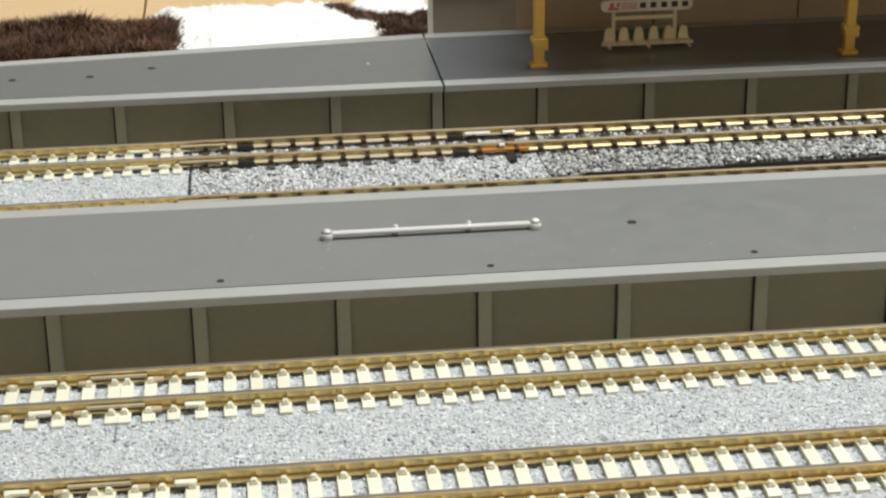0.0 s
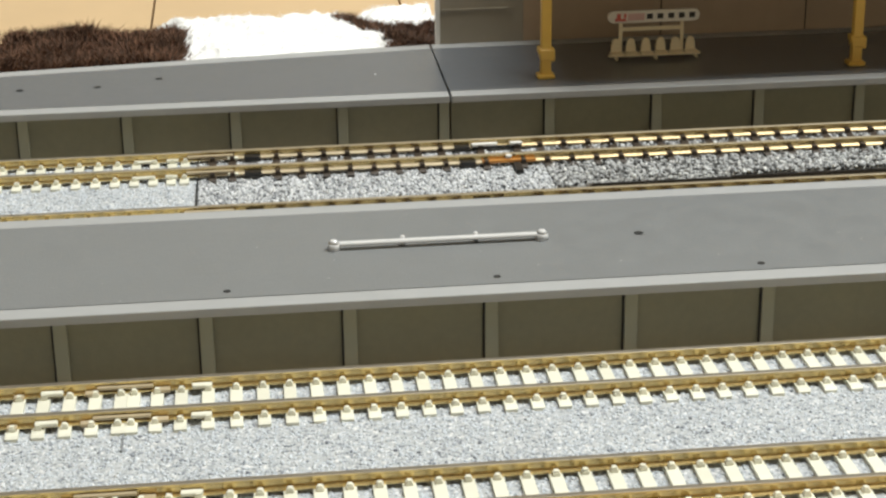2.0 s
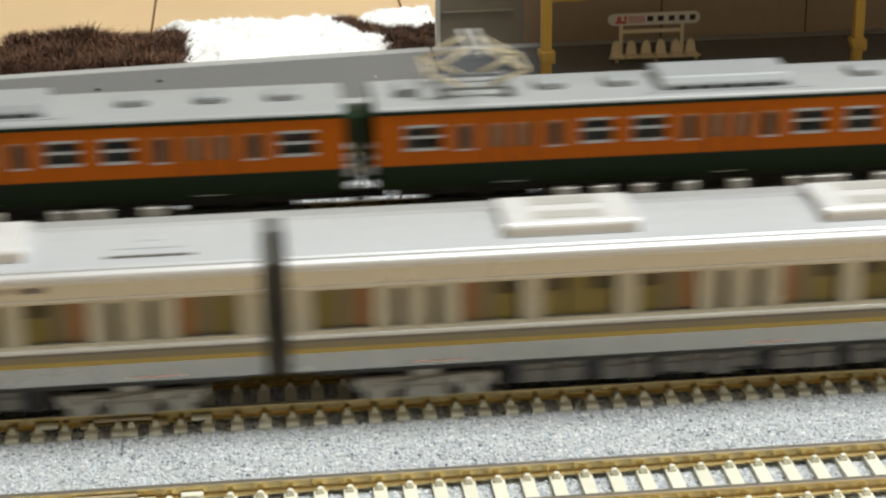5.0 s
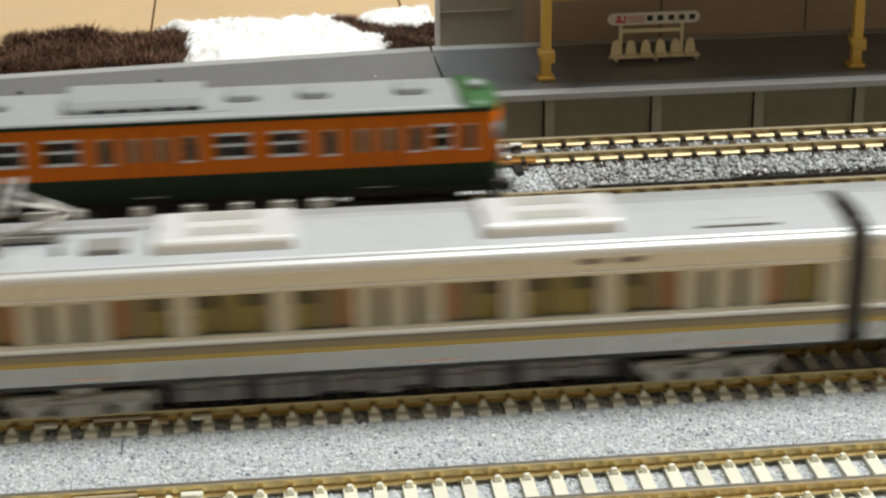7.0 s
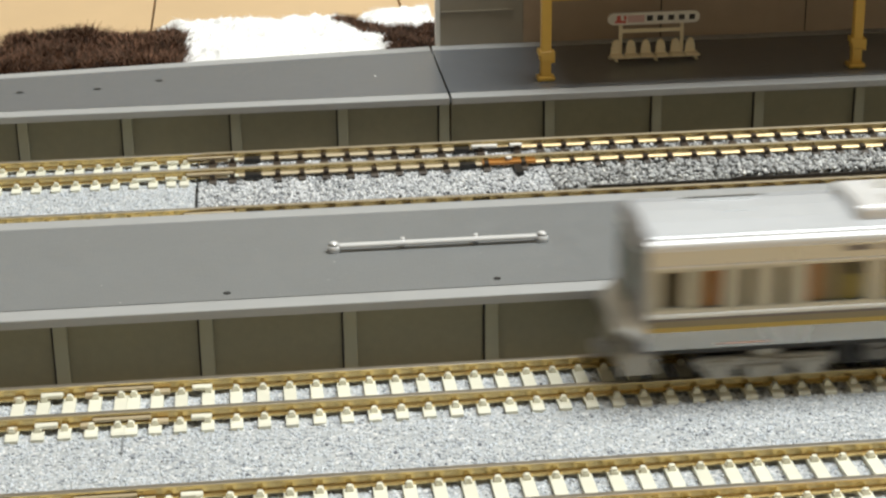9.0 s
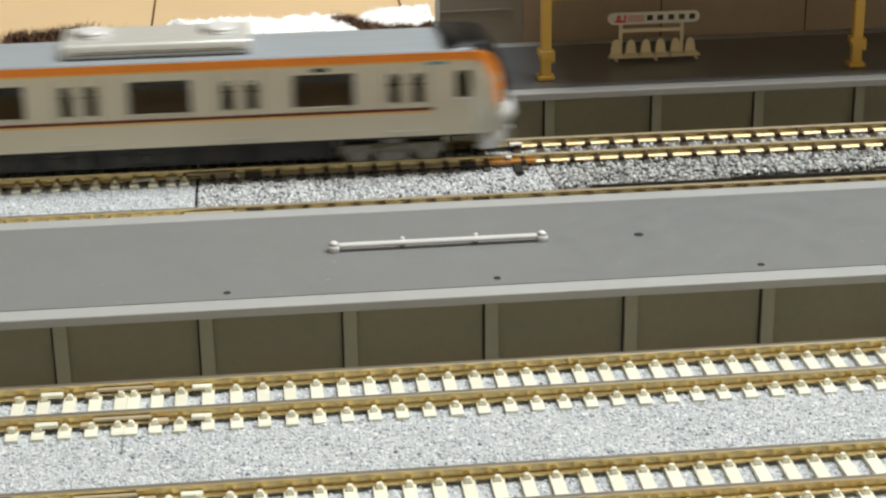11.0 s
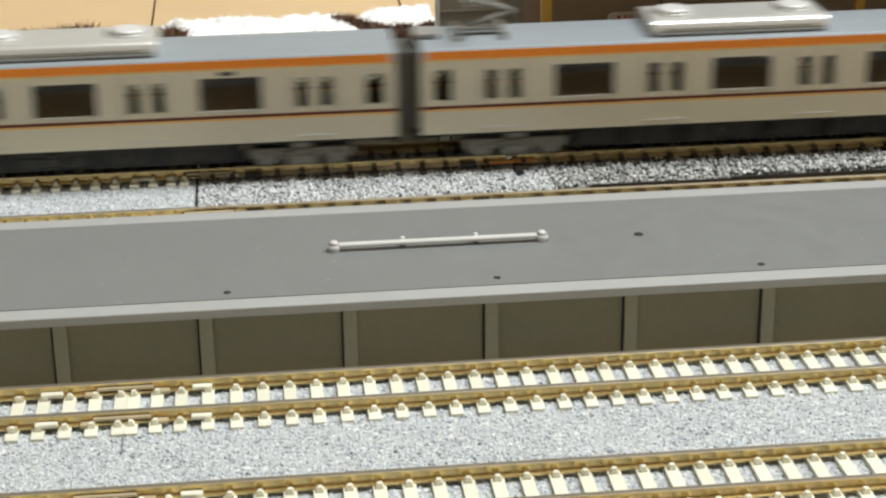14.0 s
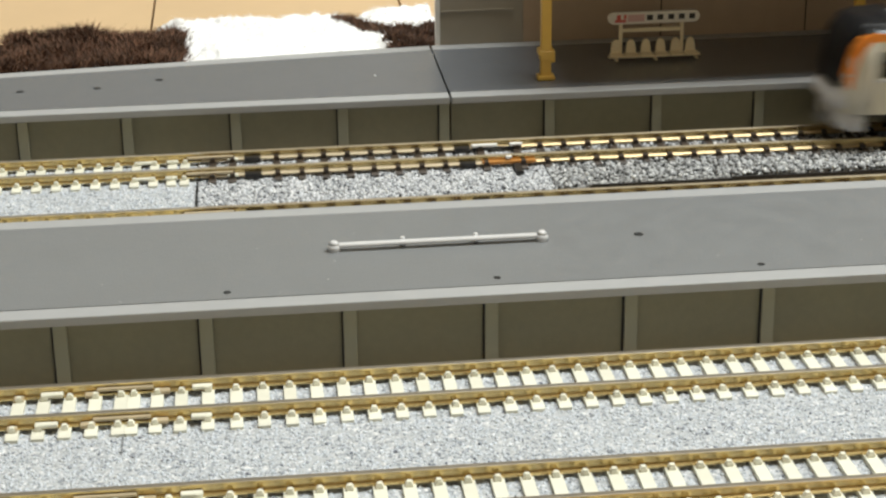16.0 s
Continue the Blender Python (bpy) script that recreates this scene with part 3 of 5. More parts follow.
for s in (-1, 1):
    bm = bmesh.new(); rod(bm, (s * 17.6, 0, 0), (s * 17.6, 0, 1.2), 1.15, 16, 1.05); rod(bm, (s * 17.6, 0, 1.2), (s * 17.6, 0, 1.75), 1.05, 16, 0.45)
    part("end_knob", bm, ROD, rodt)
for x in (-6.0, 6.4):
    bm = bmesh.new(); rod(bm, (x, 0.9, 0), (x, 0.9, 1.6), 0.45, 10, 0.35)
    part("side_peg", bm, ROD, rodt)


# ---- station on the far platform
def post(x):
    p = thing("canopy_post", "yellow ochre plastic canopy post with collar and foot", "post", "canopy posts", x=x, y=118.9, z=HP - 0.04)
    bm = bmesh.new(); box(bm, -1.15, 1.15, -1.0, 1.0, 0, 44.5); soften(bm, 0.3)
    part("shaft", bm, YELLOW, p)
    bm = bmesh.new(); box(bm, -1.9, 1.9, -1.6, 1.6, 0, 1.0); soften(bm, 0.3)
    part("foot", bm, YELLOW, p)
    bm = bmesh.new(); box(bm, -1.75, -1.1, -1.2, 1.2, 5.6, 7.0); box(bm, 1.1, 1.9, -1.2, 1.2, 3.9, 6.6); box(bm, -1.35, 1.35, -1.25, 1.25, 4.4, 6.6); soften(bm, 0.15, 1)
    part("collar", bm, YELLOW, p)
    bm = bmesh.new(); box(bm, 1.1, 9.0, -0.5, 0.5, 17.6, 18.5)
    part("bracket", bm, YELLOW, p)
    return p


for x in (64.3, 134.0, 203.7, 273.4, 343.1):
    post(x)

wall = thing("station_wall", "grey plastic station back wall with panel joints", "wall", kind="structure")
bm = bmesh.new(); box(bm, 44.6, 60.4, 150.4, 152.4, ZB, 54.34)
part("panel", bm, STATION, wall)
bm = bmesh.new(); box(bm, 60.4, 64.2, 150.6, 152.4, ZB, 54.34)
part("panel", bm, STATION, wall)
bm = bmesh.new(); box(bm, 64.2, 640, 150.8, 152.4, ZB, 54.34)
part("panel", bm, STATION_BROWN, wall, "brown grey rear wall panel")
bm = bmesh.new(); box(bm, 43.6, 44.58, 150.2, 152.6, ZB, 54.3)
part("corner_strip", bm, STATION_WHITE, wall)
for z in (16.2,):
    bm = bmesh.new(); box(bm, 45, 62, 150.1, 150.38, z, z + 0.35)
    part("batten", bm, STATION, wall)
for x in (97.0, 132.0):
    bm = bmesh.new(); box(bm, x - 0.12, x + 0.12, 150.6, 150.78, HP, 54.3)
    part("joint", bm, HOLE, wall)
canopy = thing("station_canopy", "brown plastic station canopy roof on yellow posts", "canopy", x=0, y=0, z=0)
bm = bmesh.new(); box(bm, 73, 640, 106.0, 156, 54.36, 56.5)
part("roof", bm, CANOPY, canopy)
bm = bmesh.new(); box(bm, 62, 640, 118.2, 119.6, 52.9, 54.36)
part("beam", bm, YELLOW, canopy)


def bench():
    b = thing("platform_bench", "cream plastic six-seat bench with name board behind it", "bench", x=91.2, y=131.5, z=HP - 0.04)
    for k in range(6):
        x = -8.6 + 3.42 * k
        bm = bmesh.new()
        prof = [(-1.15, 0), (1.15, 0), (1.12, 1.3), (0.85, 2.7), (0.4, 3.3), (-0.4, 3.3), (-0.85, 2.7), (-1.12, 1.3)]
        lo = [bm.verts.new(((x + u) * MM, 0.55 * MM, (1.2 + w) * MM)) for u, w in prof]
        hi = [bm.verts.new(((x + u) * MM, 1.25 * MM, (1.2 + w) * MM)) for u, w in prof]
        bm.faces.new(lo); bm.faces.new(hi[::-1])
        for i in range(8):
            bm.faces.new((lo[i], hi[i], hi[(i + 1) % 8], lo[(i + 1) % 8]))
        box(bm, x - 1.5, x + 1.5, -2.3, 0.9, 0.95, 1.5)
        soften(bm, 0.14, 1)
        part("seat", bm, CREAM, b)
    bm = bmesh.new(); box(bm, -10.4, 10.6, -0.6, 0.5, 0.55, 0.98)
    part("seat_rail", bm, CREAM, b)
    for x in (-8.7, 0.3, 9.6):
        bm = bmesh.new(); box(bm, x - 0.35, x + 0.35, -0.5, 0.4, 0, 0.55); box(bm, x - 0.3, x + 0.3, -1.4, -0.5, 0, 0.3)
        part("leg", bm, CREAM, b)
    for x in (-7.4, 6.7):
        bm = bmesh.new(); box(bm, x - 0.4, x + 0.4, 1.6, 2.2, 0, 8.0)
        part("board_post", bm, CREAM, b)
    bm = bmesh.new(); box(bm, -7.0, 6.3, 1.7, 2.1, 5.9, 6.75)
    part("cross_rail", bm, CREAM, b)
    bm = bmesh.new()
    h, r = 9.2, 1.35
    prof = [(h * s + r * math.cos(a), 9.3 + r * math.sin(a)) for s, a0 in ((1, -90), (-1, 90)) for a in [radians(a0 + 30 * i) for i in range(7)]]
    lo = [bm.verts.new((u * MM, 1.0 * MM, w * MM)) for u, w in prof]
    hi = [bm.verts.new((u * MM, 1.7 * MM, w * MM)) for u, w in prof]
    bm.faces.new(lo); bm.faces.new(hi[::-1])
    for i in range(len(prof)):
        bm.faces.new((lo[i], hi[i], hi[(i + 1) % len(prof)], lo[(i + 1) % len(prof)]))
    sign = part("name_board", bm, SIGN_WHITE, b, "cream name board with red mark and dark bars")
    bm = bmesh.new(); box(bm, -8.9, -6.4, 0.9, 0.985, 8.4, 9.0); box(bm, -8.5, -7.6, 0.9, 0.985, 9.0, 10.1); box(bm, -6.9, -6.3, 0.9, 0.985, 9.2, 10.1)
    part("red_mark", bm, SIGN_RED, sign)
    bm = bmesh.new(); box(bm, -6.0, -2.2, 0.9, 0.985, 8.5, 10.1)
    part("tinted_field", bm, SIGN_PINK, sign)
    for x in (-0.9, 1.5, 4.0, 6.4, 8.8):
        bm = bmesh.new(); box(bm, x - 0.72, x + 0.62, 0.9, 0.985, 8.75, 9.95)
        part("bar", bm, SIGN_BLACK, sign)


bench()


# ---- brown fibre shrubs and cotton wool behind the platform
def spikes(bm, spots, h0, h1, width, lean, rng):
    for x, y, z, k in spots:
        h = rng.uniform(h0, h1) * k
        a, dx, dy = rng.uniform(0, 6.28), rng.gauss(0, lean) * h, rng.gauss(0, lean) * h
        w = width * rng.uniform(0.6, 1.3)
        base = [bm.verts.new(((x + w * math.cos(a + i * 2.09)) * MM, (y + w * math.sin(a + i * 2.09)) * MM, z * MM)) for i in range(3)]
        tip = bm.verts.new(((x + dx) * MM, (y + dy) * MM, (z + h) * MM))
        for i in range(3):
            bm.faces.new((base[i], base[(i + 1) % 3], tip))


def mound(x, y, x0, x1, y0, y1, h, seed, soft):
    """Height over the board of a lumpy mound with uneven edges."""
    e = min((x - x0) / soft, (x1 - x) / soft, (y - y0) / soft + 0.4, (y1 - y) / soft)
    e += 0.35 * noise.noise((x * 0.2, y * 0.2, seed + 3))
    e = max(0.0, min(1.0, e)) ** 0.5
    return e * (h + 0.22 * h * noise.noise((x * 0.1, y * 0.1, seed)) + 0.1 * h * noise.noise((x * 0.55, y * 0.55, seed)))


def sheet(bm, x0, x1, y0, y1, step, top):
    nx, ny = int((x1 - x0) / step), int((y1 - y0) / step)
    g = [[bm.verts.new(((x0 + (x1 - x0) * i / nx) * MM, (y0 + (y1 - y0) * j / ny) * MM, top(x0 + (x1 - x0) * i / nx, y0 + (y1 - y0) * j / ny) * MM)) for j in range(ny + 1)] for i in range(nx + 1)]
    for i in range(nx):
        for j in range(ny):
            bm.faces.new((g[i][j], g[i + 1][j], g[i + 1][j + 1], g[i][j + 1])).smooth = True


def cotton_top(x, y):
    return ZB + 0.05 + mound(x, y, -25.0, 60.0, 150.0, 209.0 + max(0.0, x - 34) * 0.7, 9.2, 2, 9.0)


def shrub(x0, x1, y0, y1, height, count, seed, low=None, inside=None):
    rng = random.Random(seed)
    bm = bmesh.new()
    base = low or (lambda x, y: ZB)

    def top(x, y):
        return base(x, y) + mound(x, y, x0, x1, y0, y1, height, seed, 4.0)
    if not low:
        sheet(bm, x0, x1, y0, y1, 0.9, top)
    spots = []
    while len(spots) < count:
        x, y = rng.uniform(x0, x1), rng.uniform(y0, y1)
        if inside and not inside(x, y):
            continue
        z = top(x, y)
        if z > base(x, y) + 0.5:
            spots.append((x, y, (base(x, y) if low else z) - 0.5, (z - base(x, y)) / 4 if low else 1.0))
    spikes(bm, spots, 1.3, 3.4, 0.3, 0.6, rng)
    return solid("shrub", bm, BUSH, "low dark brown fibre shrub strip on the board", "shrub", "stuff", "brown shrubs")


shrub(-61.5, -13.5, 152, 190, 9.6, 20000, 1)
shrub(21, 47.5, 158, 200, 3.2, 5200, 2, cotton_top, lambda x, y: 160 < y < 182 + 2 * math.sin(x) if x > 34 + 1.6 * math.sin(y * 1.1) + abs(y - 172) * 0.12 else abs(y - (198 - (x - 22) * 1.5)) < 1.2 + (x - 20) * 0.2)


def cotton():
    rng = random.Random(5)
    bm = bmesh.new()
    sheet(bm, -26.0, 47.5, 151.0, 220.0, 0.7, cotton_top)
    spots = []
    for _ in range(9000):
        x, y = rng.uniform(-26, 47.5), rng.uniform(151, 220)
        z = cotton_top(x, y)
        if z > ZB + 0.6:
            spots.append((x, y, z - 0.2, 1.0))
    spikes(bm, spots, 0.4, 1.2, 0.1, 0.9, rng)
    return solid("cotton_wool", bm, COTTON, "loose white cotton wool lying on the board as snow", "cotton wool", "stuff")


cotton()


# ---- trains; each car is built round its own middle, x along it, z = 0 at the rail foot
HW = 9.3           # half the width of a car


def walls(bm, x0, x1, z0, z1, openings, th=0.75, hw=HW):
    """Both side walls from x0 to x1, with openings (x0, x1, z0, z1) cut through them."""
    for s in (-1, 1):
        ya, yb = (s * hw, s * (hw - th)) if s < 0 else (hw - th, hw)
        x = x0
        for a, b, c, d in sorted(openings):
            if a > x:
                box(bm, x, a, ya, yb, z0, z1)
            if c > z0:
                box(bm, a, b, ya, yb, z0, c)
            if d < z1:
                box(bm, a, b, ya, yb, d, z1)
            x = b
        if x < x1:
            box(bm, x, x1, ya, yb, z0, z1)


def panes(car, openings, hw=HW, name="window_pane"):
    for a, b, c, d in openings:
        for s in (-1, 1):
            bm = bmesh.new(); box(bm, a, b, s * (hw - 0.5) - 0.12, s * (hw - 0.5) + 0.12, c, d)
            part(name, bm, GLASS, car).visible_shadow = False


def roof_profile(zs, hw=HW, rise=1.5, edge=1.0):
    right = [(hw, zs), (hw - 0.15, zs + edge * 0.45), (hw - 0.55, zs + edge * 0.8), (hw - 1.3, zs + edge), (hw * 0.5, zs + rise * 0.86), (0, zs + rise)]
    return right + [(-y, z) for y, z in right[-2::-1]]


def bogie(car, x, material, wheel_r=2.85):
    bg = new("bogie")
    bg.parent = car
    bg.location = (x * MM, 0, 0)
    for s in (-1, 1):
        bm = bmesh.new()
        y0, y1 = sorted((s * 6.3, s * 7.6))
        box(bm, -10.4, 10.4, y0, y1, 4.6, 6.0)
        box(bm, -3.2, 3.2, y0, y1 + 0.3, 2.6, 4.6)
        for a in (-7, 7):
            box(bm, a - 1.9, a + 1.9, y0 - 0.2, y1 + 0.4, 2.7, 5.6)
            box(bm, a - 3.1, a - 2.0, y0, y1, 3.9, 4.9)
            box(bm, a + 2.0, a + 3.1, y0, y1, 3.9, 4.9)
        box(bm, -2.0, 2.0, y0, y1, 6.0, 7.6)
        soften(bm, 0.25, 1)
        for a in (-7, 7):
            rod(bm, (a, s * 7.9, 4.3), (a, s * 8.3, 4.3), 1.0, 12, 0.7)
        for a in (-2.1, 2.1):
            rod(bm, (a, s * 7.9, 2.9), (a, s * 7.9, 5.6), 0.75, 10)
        rod(bm, (-4.6, s * 7.8, 5.2), (4.6, s * 7.8, 5.9), 0.3, 6)
        part("side_frame", bm, material, bg)
    for a in (-7, 7):
        bm = bmesh.new()
        for s in (-1, 1):
            rod(bm, (a, s * 4.1, HR + wheel_r), (a, s * 5.3, HR + wheel_r), wheel_r, 20)
            rod(bm, (a, s * 3.6, HR + wheel_r), (a, s * 4.1, HR + wheel_r), wheel_r + 0.5, 20)
        rod(bm, (a, -3.6, HR + wheel_r), (a, 3.6, HR + wheel_r), 0.6, 8)
        part("wheelset", bm, WHEEL, bg)
    bm = bmesh.new(); box(bm, -4, 4, -6.2, 6.2, 5.2, 7.8)
    part("bolster", bm, DARK, bg)


def underfloor(car, boxes, material):
    bm = bmesh.new(); box(bm, -62, 62, -8.0, 8.0, 7.2, 8.4)
    part("underframe", bm, DARK, car)
    # added dark box that stands in for the shade beneath the car
    bm = bmesh.new(); box(bm, -34, 34, -4.8, 4.8, 2.6, 7.21)
    part("underfloor_shade_fill", bm, DARK, car)
    for a, b, z in boxes:
        n = max(1, round((b - a) / 4.2))
        for k in range(n):
            c, d = a + (b - a) * k / n, a + (b - a) * (k + 1) / n - 0.45
            for s in (-1, 1):
                bm = bmesh.new()
                y0, y1 = sorted((s * 5.0, s * (8.2 - 0.5 * ((k + n) % 2))))
                box(bm, c, d, y0, y1, z + (0.0, 0.8, 0.3)[(k + n) % 3], 7.3); soften(bm, 0.25, 1)
                y0, y1 = sorted((s * 8.0, s * (8.4 - 0.5 * ((k + n) % 2))))
                box(bm, c + 0.5, d - 0.5, y0, y1, z + 1.6, 6.2)
                part("equipment_box", bm, material, car)


def gangway(car, x, reach, material, z0, z1, w):
    """Dark folded bellows from the end wall at x, reaching outward."""
    s = 1 if x > 0 else -1
    bm = bmesh.new()
    rings = []
    for k in range(9):
        xx, e = x + s * reach * k / 8, 0.0 if k % 2 else 0.45
        rings.append([bm.verts.new((xx * MM, y * MM, z * MM)) for y, z in ((-w + e, z0 + e), (w - e, z0 + e), (w - e, z1 - e), (-w + e, z1 - e))])
    for k in range(8):
        for i in range(4):
            bm.faces.new((rings[k][i], rings[k][(i + 1) % 4], rings[k + 1][(i + 1) % 4], rings[k + 1][i]))
    bm.faces.new(rings[0]); bm.faces.new(rings[-1])
    part("gangway", bm, material, car)


def coupler(car, x, material=DARK):
    s = 1 if x > 0 else -1
    bm = bmesh.new()
    a, b = sorted((x - s * 3, x + s * 1.6))
    box(bm, a, b, -0.8, 0.8, 4.6, 6.0)
    a, b = sorted((x + s * 1.6, x + s * 3.0))
    box(bm, a, b, -1.5, 1.5, 4.2, 6.4); soften(bm, 0.2, 1)
    part("coupler", bm, material, car)


def loft(stations, mats_of):
    """Rounded nose: stations (x, half width, bottom, top). mats_of(segment, kind) gives the material slot."""
    bm = bmesh.new()
    rings = []
    for x, w, zb, zt in stations:
        r = min(1.6, w * 0.3)
        pts = [(-w, zb), (-w, zt - r), (-w + r * 0.35, zt - r * 0.3), (-w + r, zt), (w - r, zt), (w - r * 0.35, zt - r * 0.3), (w, zt - r), (w, zb)]
        rings.append([bm.verts.new((x * MM, y * MM, z * MM)) for y, z in pts])
    for k in range(len(rings) - 1):
        for i in range(8):
            f = bm.faces.new((rings[k][i], rings[k][(i + 1) % 8], rings[k + 1][(i + 1) % 8], rings[k + 1][i]))
            f.material_index = mats_of(k, "side" if i in (0, 6) else "bottom" if i == 7 else "top")
            f.smooth = True
    bm.faces.new(rings[0][::-1]).material_index = mats_of(0, "side")
    bm.faces.new(rings[-1]).material_index = mats_of(len(rings) - 1, "front")
    return bm


# -- orange and dark green commuter train
OZ = (8.9, 13.3, 22.9, 23.6)   # bottom, colour line, top of orange, roof edge
OL = 130.6
OP = 136.2


def orange_windows(cab, toilet=False):
    """From the car's left end, in millimetres: wide sash windows, narrow windows, door panes."""
    half_wide = [(5.2, 12.0), (37.4, 43.5), (47.0, 53.4)]
    half_narrow = [(15.0, 17.5), (31.6, 34.0), (56.6, 59.0)]
    doors = [(20.9, 23.4), (25.6, 28.1), (61.7, 64.2)]
    wide = half_wide + [(OL - b, OL - a) for a, b in half_wide]
    narrow = half_narrow + [(OL - b, OL - a) for a, b in half_narrow]
    doors = doors + [(OL - b, OL - a) for a, b in doors]
    if cab:
        wide = [w for w in wide if w != (5.2, 12.0)] + [(10.7, 14.2) if toilet else (9.2, 13.0)]
        narrow = [w for w in narrow if w != (15.0, 17.5)] + ([(16.0, 18.3), (6.4, 8.4)] if toilet else [(15.4, 18.0)])
    if toilet:
        wide = [w for w in wide if w[0] < OL - 13] + [(OL - 14.8, OL - 11.2)]
        narrow = [w for w in narrow if abs(w[0] - (OL - 17.5)) > 1]
    o = OL / 2
    return ([(a - o, b - o, 16.0, 20.9) for a, b in wide], [(a - o - 0.25, b - o + 0.25, 16.0, 20.7) for a, b in narrow], [(a - o, b - o, 16.0, 20.6) for a, b in doors])


def orange_car(name, label, cab=False, pantograph=False, toilet=False):
    car = thing(name, label, "model railway car", "cars of the orange and green train")
    o = OL / 2
    c0 = -o + (3.2 if cab else 0)
    wide, narrow, doors = orange_windows(cab, toilet)
    every = wide + narrow + doors
    bm = bmesh.new(); walls(bm, c0, o, OZ[1], OZ[2], every)
    for s in (-1, 1):
        if s > 0 or not cab:
            a, b = sorted((s * o, s * (o - 0.75)))
            end = bmesh.new(); box(end, a, b, -HW + 0.76, HW - 0.76, OZ[1], OZ[2])
            part("end_wall", end, GREEN_END, car, "dark green end wall")
    bmesh.ops.remove_doubles(bm, verts=bm.verts, dist=1e-6)
    part("upper_body", bm, ORANGE, car)
    bm = bmesh.new(); walls(bm, c0, o, OZ[0], OZ[1], [])
    for s in (-1, 1):
        a, b = (o - 0.75, o) if s > 0 else (c0, c0 + 0.75)
        box(bm, a, b, -HW + 0.75, HW - 0.75, OZ[0], OZ[1])
    bmesh.ops.remove_doubles(bm, verts=bm.verts, dist=1e-6)
    part("lower_body", bm, GREEN, car, "dark green lower body side")
    bm = bmesh.new(); box(bm, c0 - 0.05, o + 0.05, -HW - 0.15, HW + 0.15, OZ[2], OZ[3])
    part("cornice", bm, GREEN, car)
    bm = bmesh.new(); bar(bm, roof_profile(OZ[3], HW + 0.1, 1.15, 0.75), -o + (8.5 if cab else 0), o, smooth=False)
    part("roof", bm, ROOF_GREY, car)
    panes(car, every)
    for a, b, c, d in wide:
        for s in (-1, 1):
            bm = bmesh.new()
            y0, y1 = sorted((s * (HW - 0.4), s * (HW + 0.08)))
            for z in (c, (c + d) / 2 - 0.1, d - 0.5):
                box(bm, a, b, y0, y1, z, z + 0.5)
            box(bm, a, a + 0.16, y0, y1, c + 0.2, d - 0.2)
            part("sash", bm, SASH, car, "bare aluminium window sash")
    for a, b, c, d in narrow:
        for s in (-1, 1):
            bm = bmesh.new()
            y0, y1 = sorted((s * (HW - 0.4), s * (HW + 0.05)))
            box(bm, a - 0.1, b + 0.1, y0, y1, c - 0.3, c)
            part("sill", bm, SASH, car)
    for a, b, c, d in narrow + doors:
        for s in (-1, 1):
            bm = bmesh.new()
            y0, y1 = sorted((s * (HW - 0.4), s * (HW + 0.05)))
            for e in (a, b - 0.28):
                box(bm, e, e + 0.28, y0, y1, c, d)
            box(bm, a + 0.28, b - 0.28, y0, y1, d - 0.22, d)
            part("window_frame", bm, FRAME_CREAM, car, "pale window frame")
    for xc in (24.5, OL / 2, OL - 24.5):
        for s in (-1, 1):
            bm = bmesh.new()
            y0, y1 = sorted((s * (HW - 0.2), s * (HW + 0.1)))
            box(bm, xc - o - 2.8, xc - o + 2.8, y0, y1, OZ[0] + 0.4, OZ[0] + 0.58)
            part("door_step", bm, UNDER_GREY, car)
    # sliding doors, set back slightly: their edges
    for xc in (24.5, OL / 2, OL - 24.5):
        for s in (-1, 1):
            bm = bmesh.new()
            y0, y1 = sorted((s * (HW - 0.2), s * (HW + 0.06)))
            for e in (-4.4, 0.0, 4.4):
                box(bm, xc - o + e - 0.12, xc - o + e + 0.12, y0, y1, 9.5, 21.8)
            part("door_edge", bm, DARK, car)
    for xc in (24.5, OL / 2, OL - 24.5):
        for s in (-1, 1):
            bm = bmesh.new()
            y0, y1 = sorted((s * (HW - 0.78), s * (HW - 1.3)))
            box(bm, xc - o - 4.2, xc - o + 4.2, y0, y1, 9.3, 21.4)
            part("door_lining", bm, LINING, car)
    bm = bmesh.new(); box(bm, -o + 1, o - 1, -HW + 0.8, HW - 0.8, 8.5, 9.2)
    for a in range(-58, 59, 9):
        if not any(abs(a - x) < 5 for x in (-40.8, 0, 40.8)):
            box(bm, a - 2.5, a + 2.5, -HW + 1.5, HW - 1.5, 9.2, 14.6)
    part("interior", bm, INSIDE_DARK, car)
    # cooler housing and ventilators
    bm = bmesh.new()
    bar(bm, [(-6.2, 24.2), (6.2, 24.2), (6.2, 25.3), (4.8, 26.8), (-4.8, 26.8), (-6.2, 25.3)], -12.3 + (2.0 if cab else 0), 12.3 + (2.0 if cab else 0)); soften(bm, 0.4, 2)
    ac = part("cooler", bm, VENT_GREY, car)
    for k in range(5):
        bm = bmesh.new(); box(bm, -9.6 + 4.1 * k, -6.8 + 4.1 * k, -6.3, 6.3, 24.55, 25.25)
        part("cooler_slot", bm, DARK, ac)
    bm = bmesh.new(); box(bm, -15.5, 15.5, -7.4, 7.4, 23.9, 24.5)
    part("cooler_base", bm, VENT_GREY, car)
    for x in (-50.2, -32.4, -19.4, 27.5, 41.5, 54.6):
        if pantograph and x < -40:
            continue
        x += 2.1 if cab and x < 0 else 0
        bm = bmesh.new(); box(bm, x - 2.9, x + 2.9, -2.6, 2.6, 24.3, 25.9); soften(bm, 0.6, 2)
        part("ventilator", bm, VENT_GREY, car)
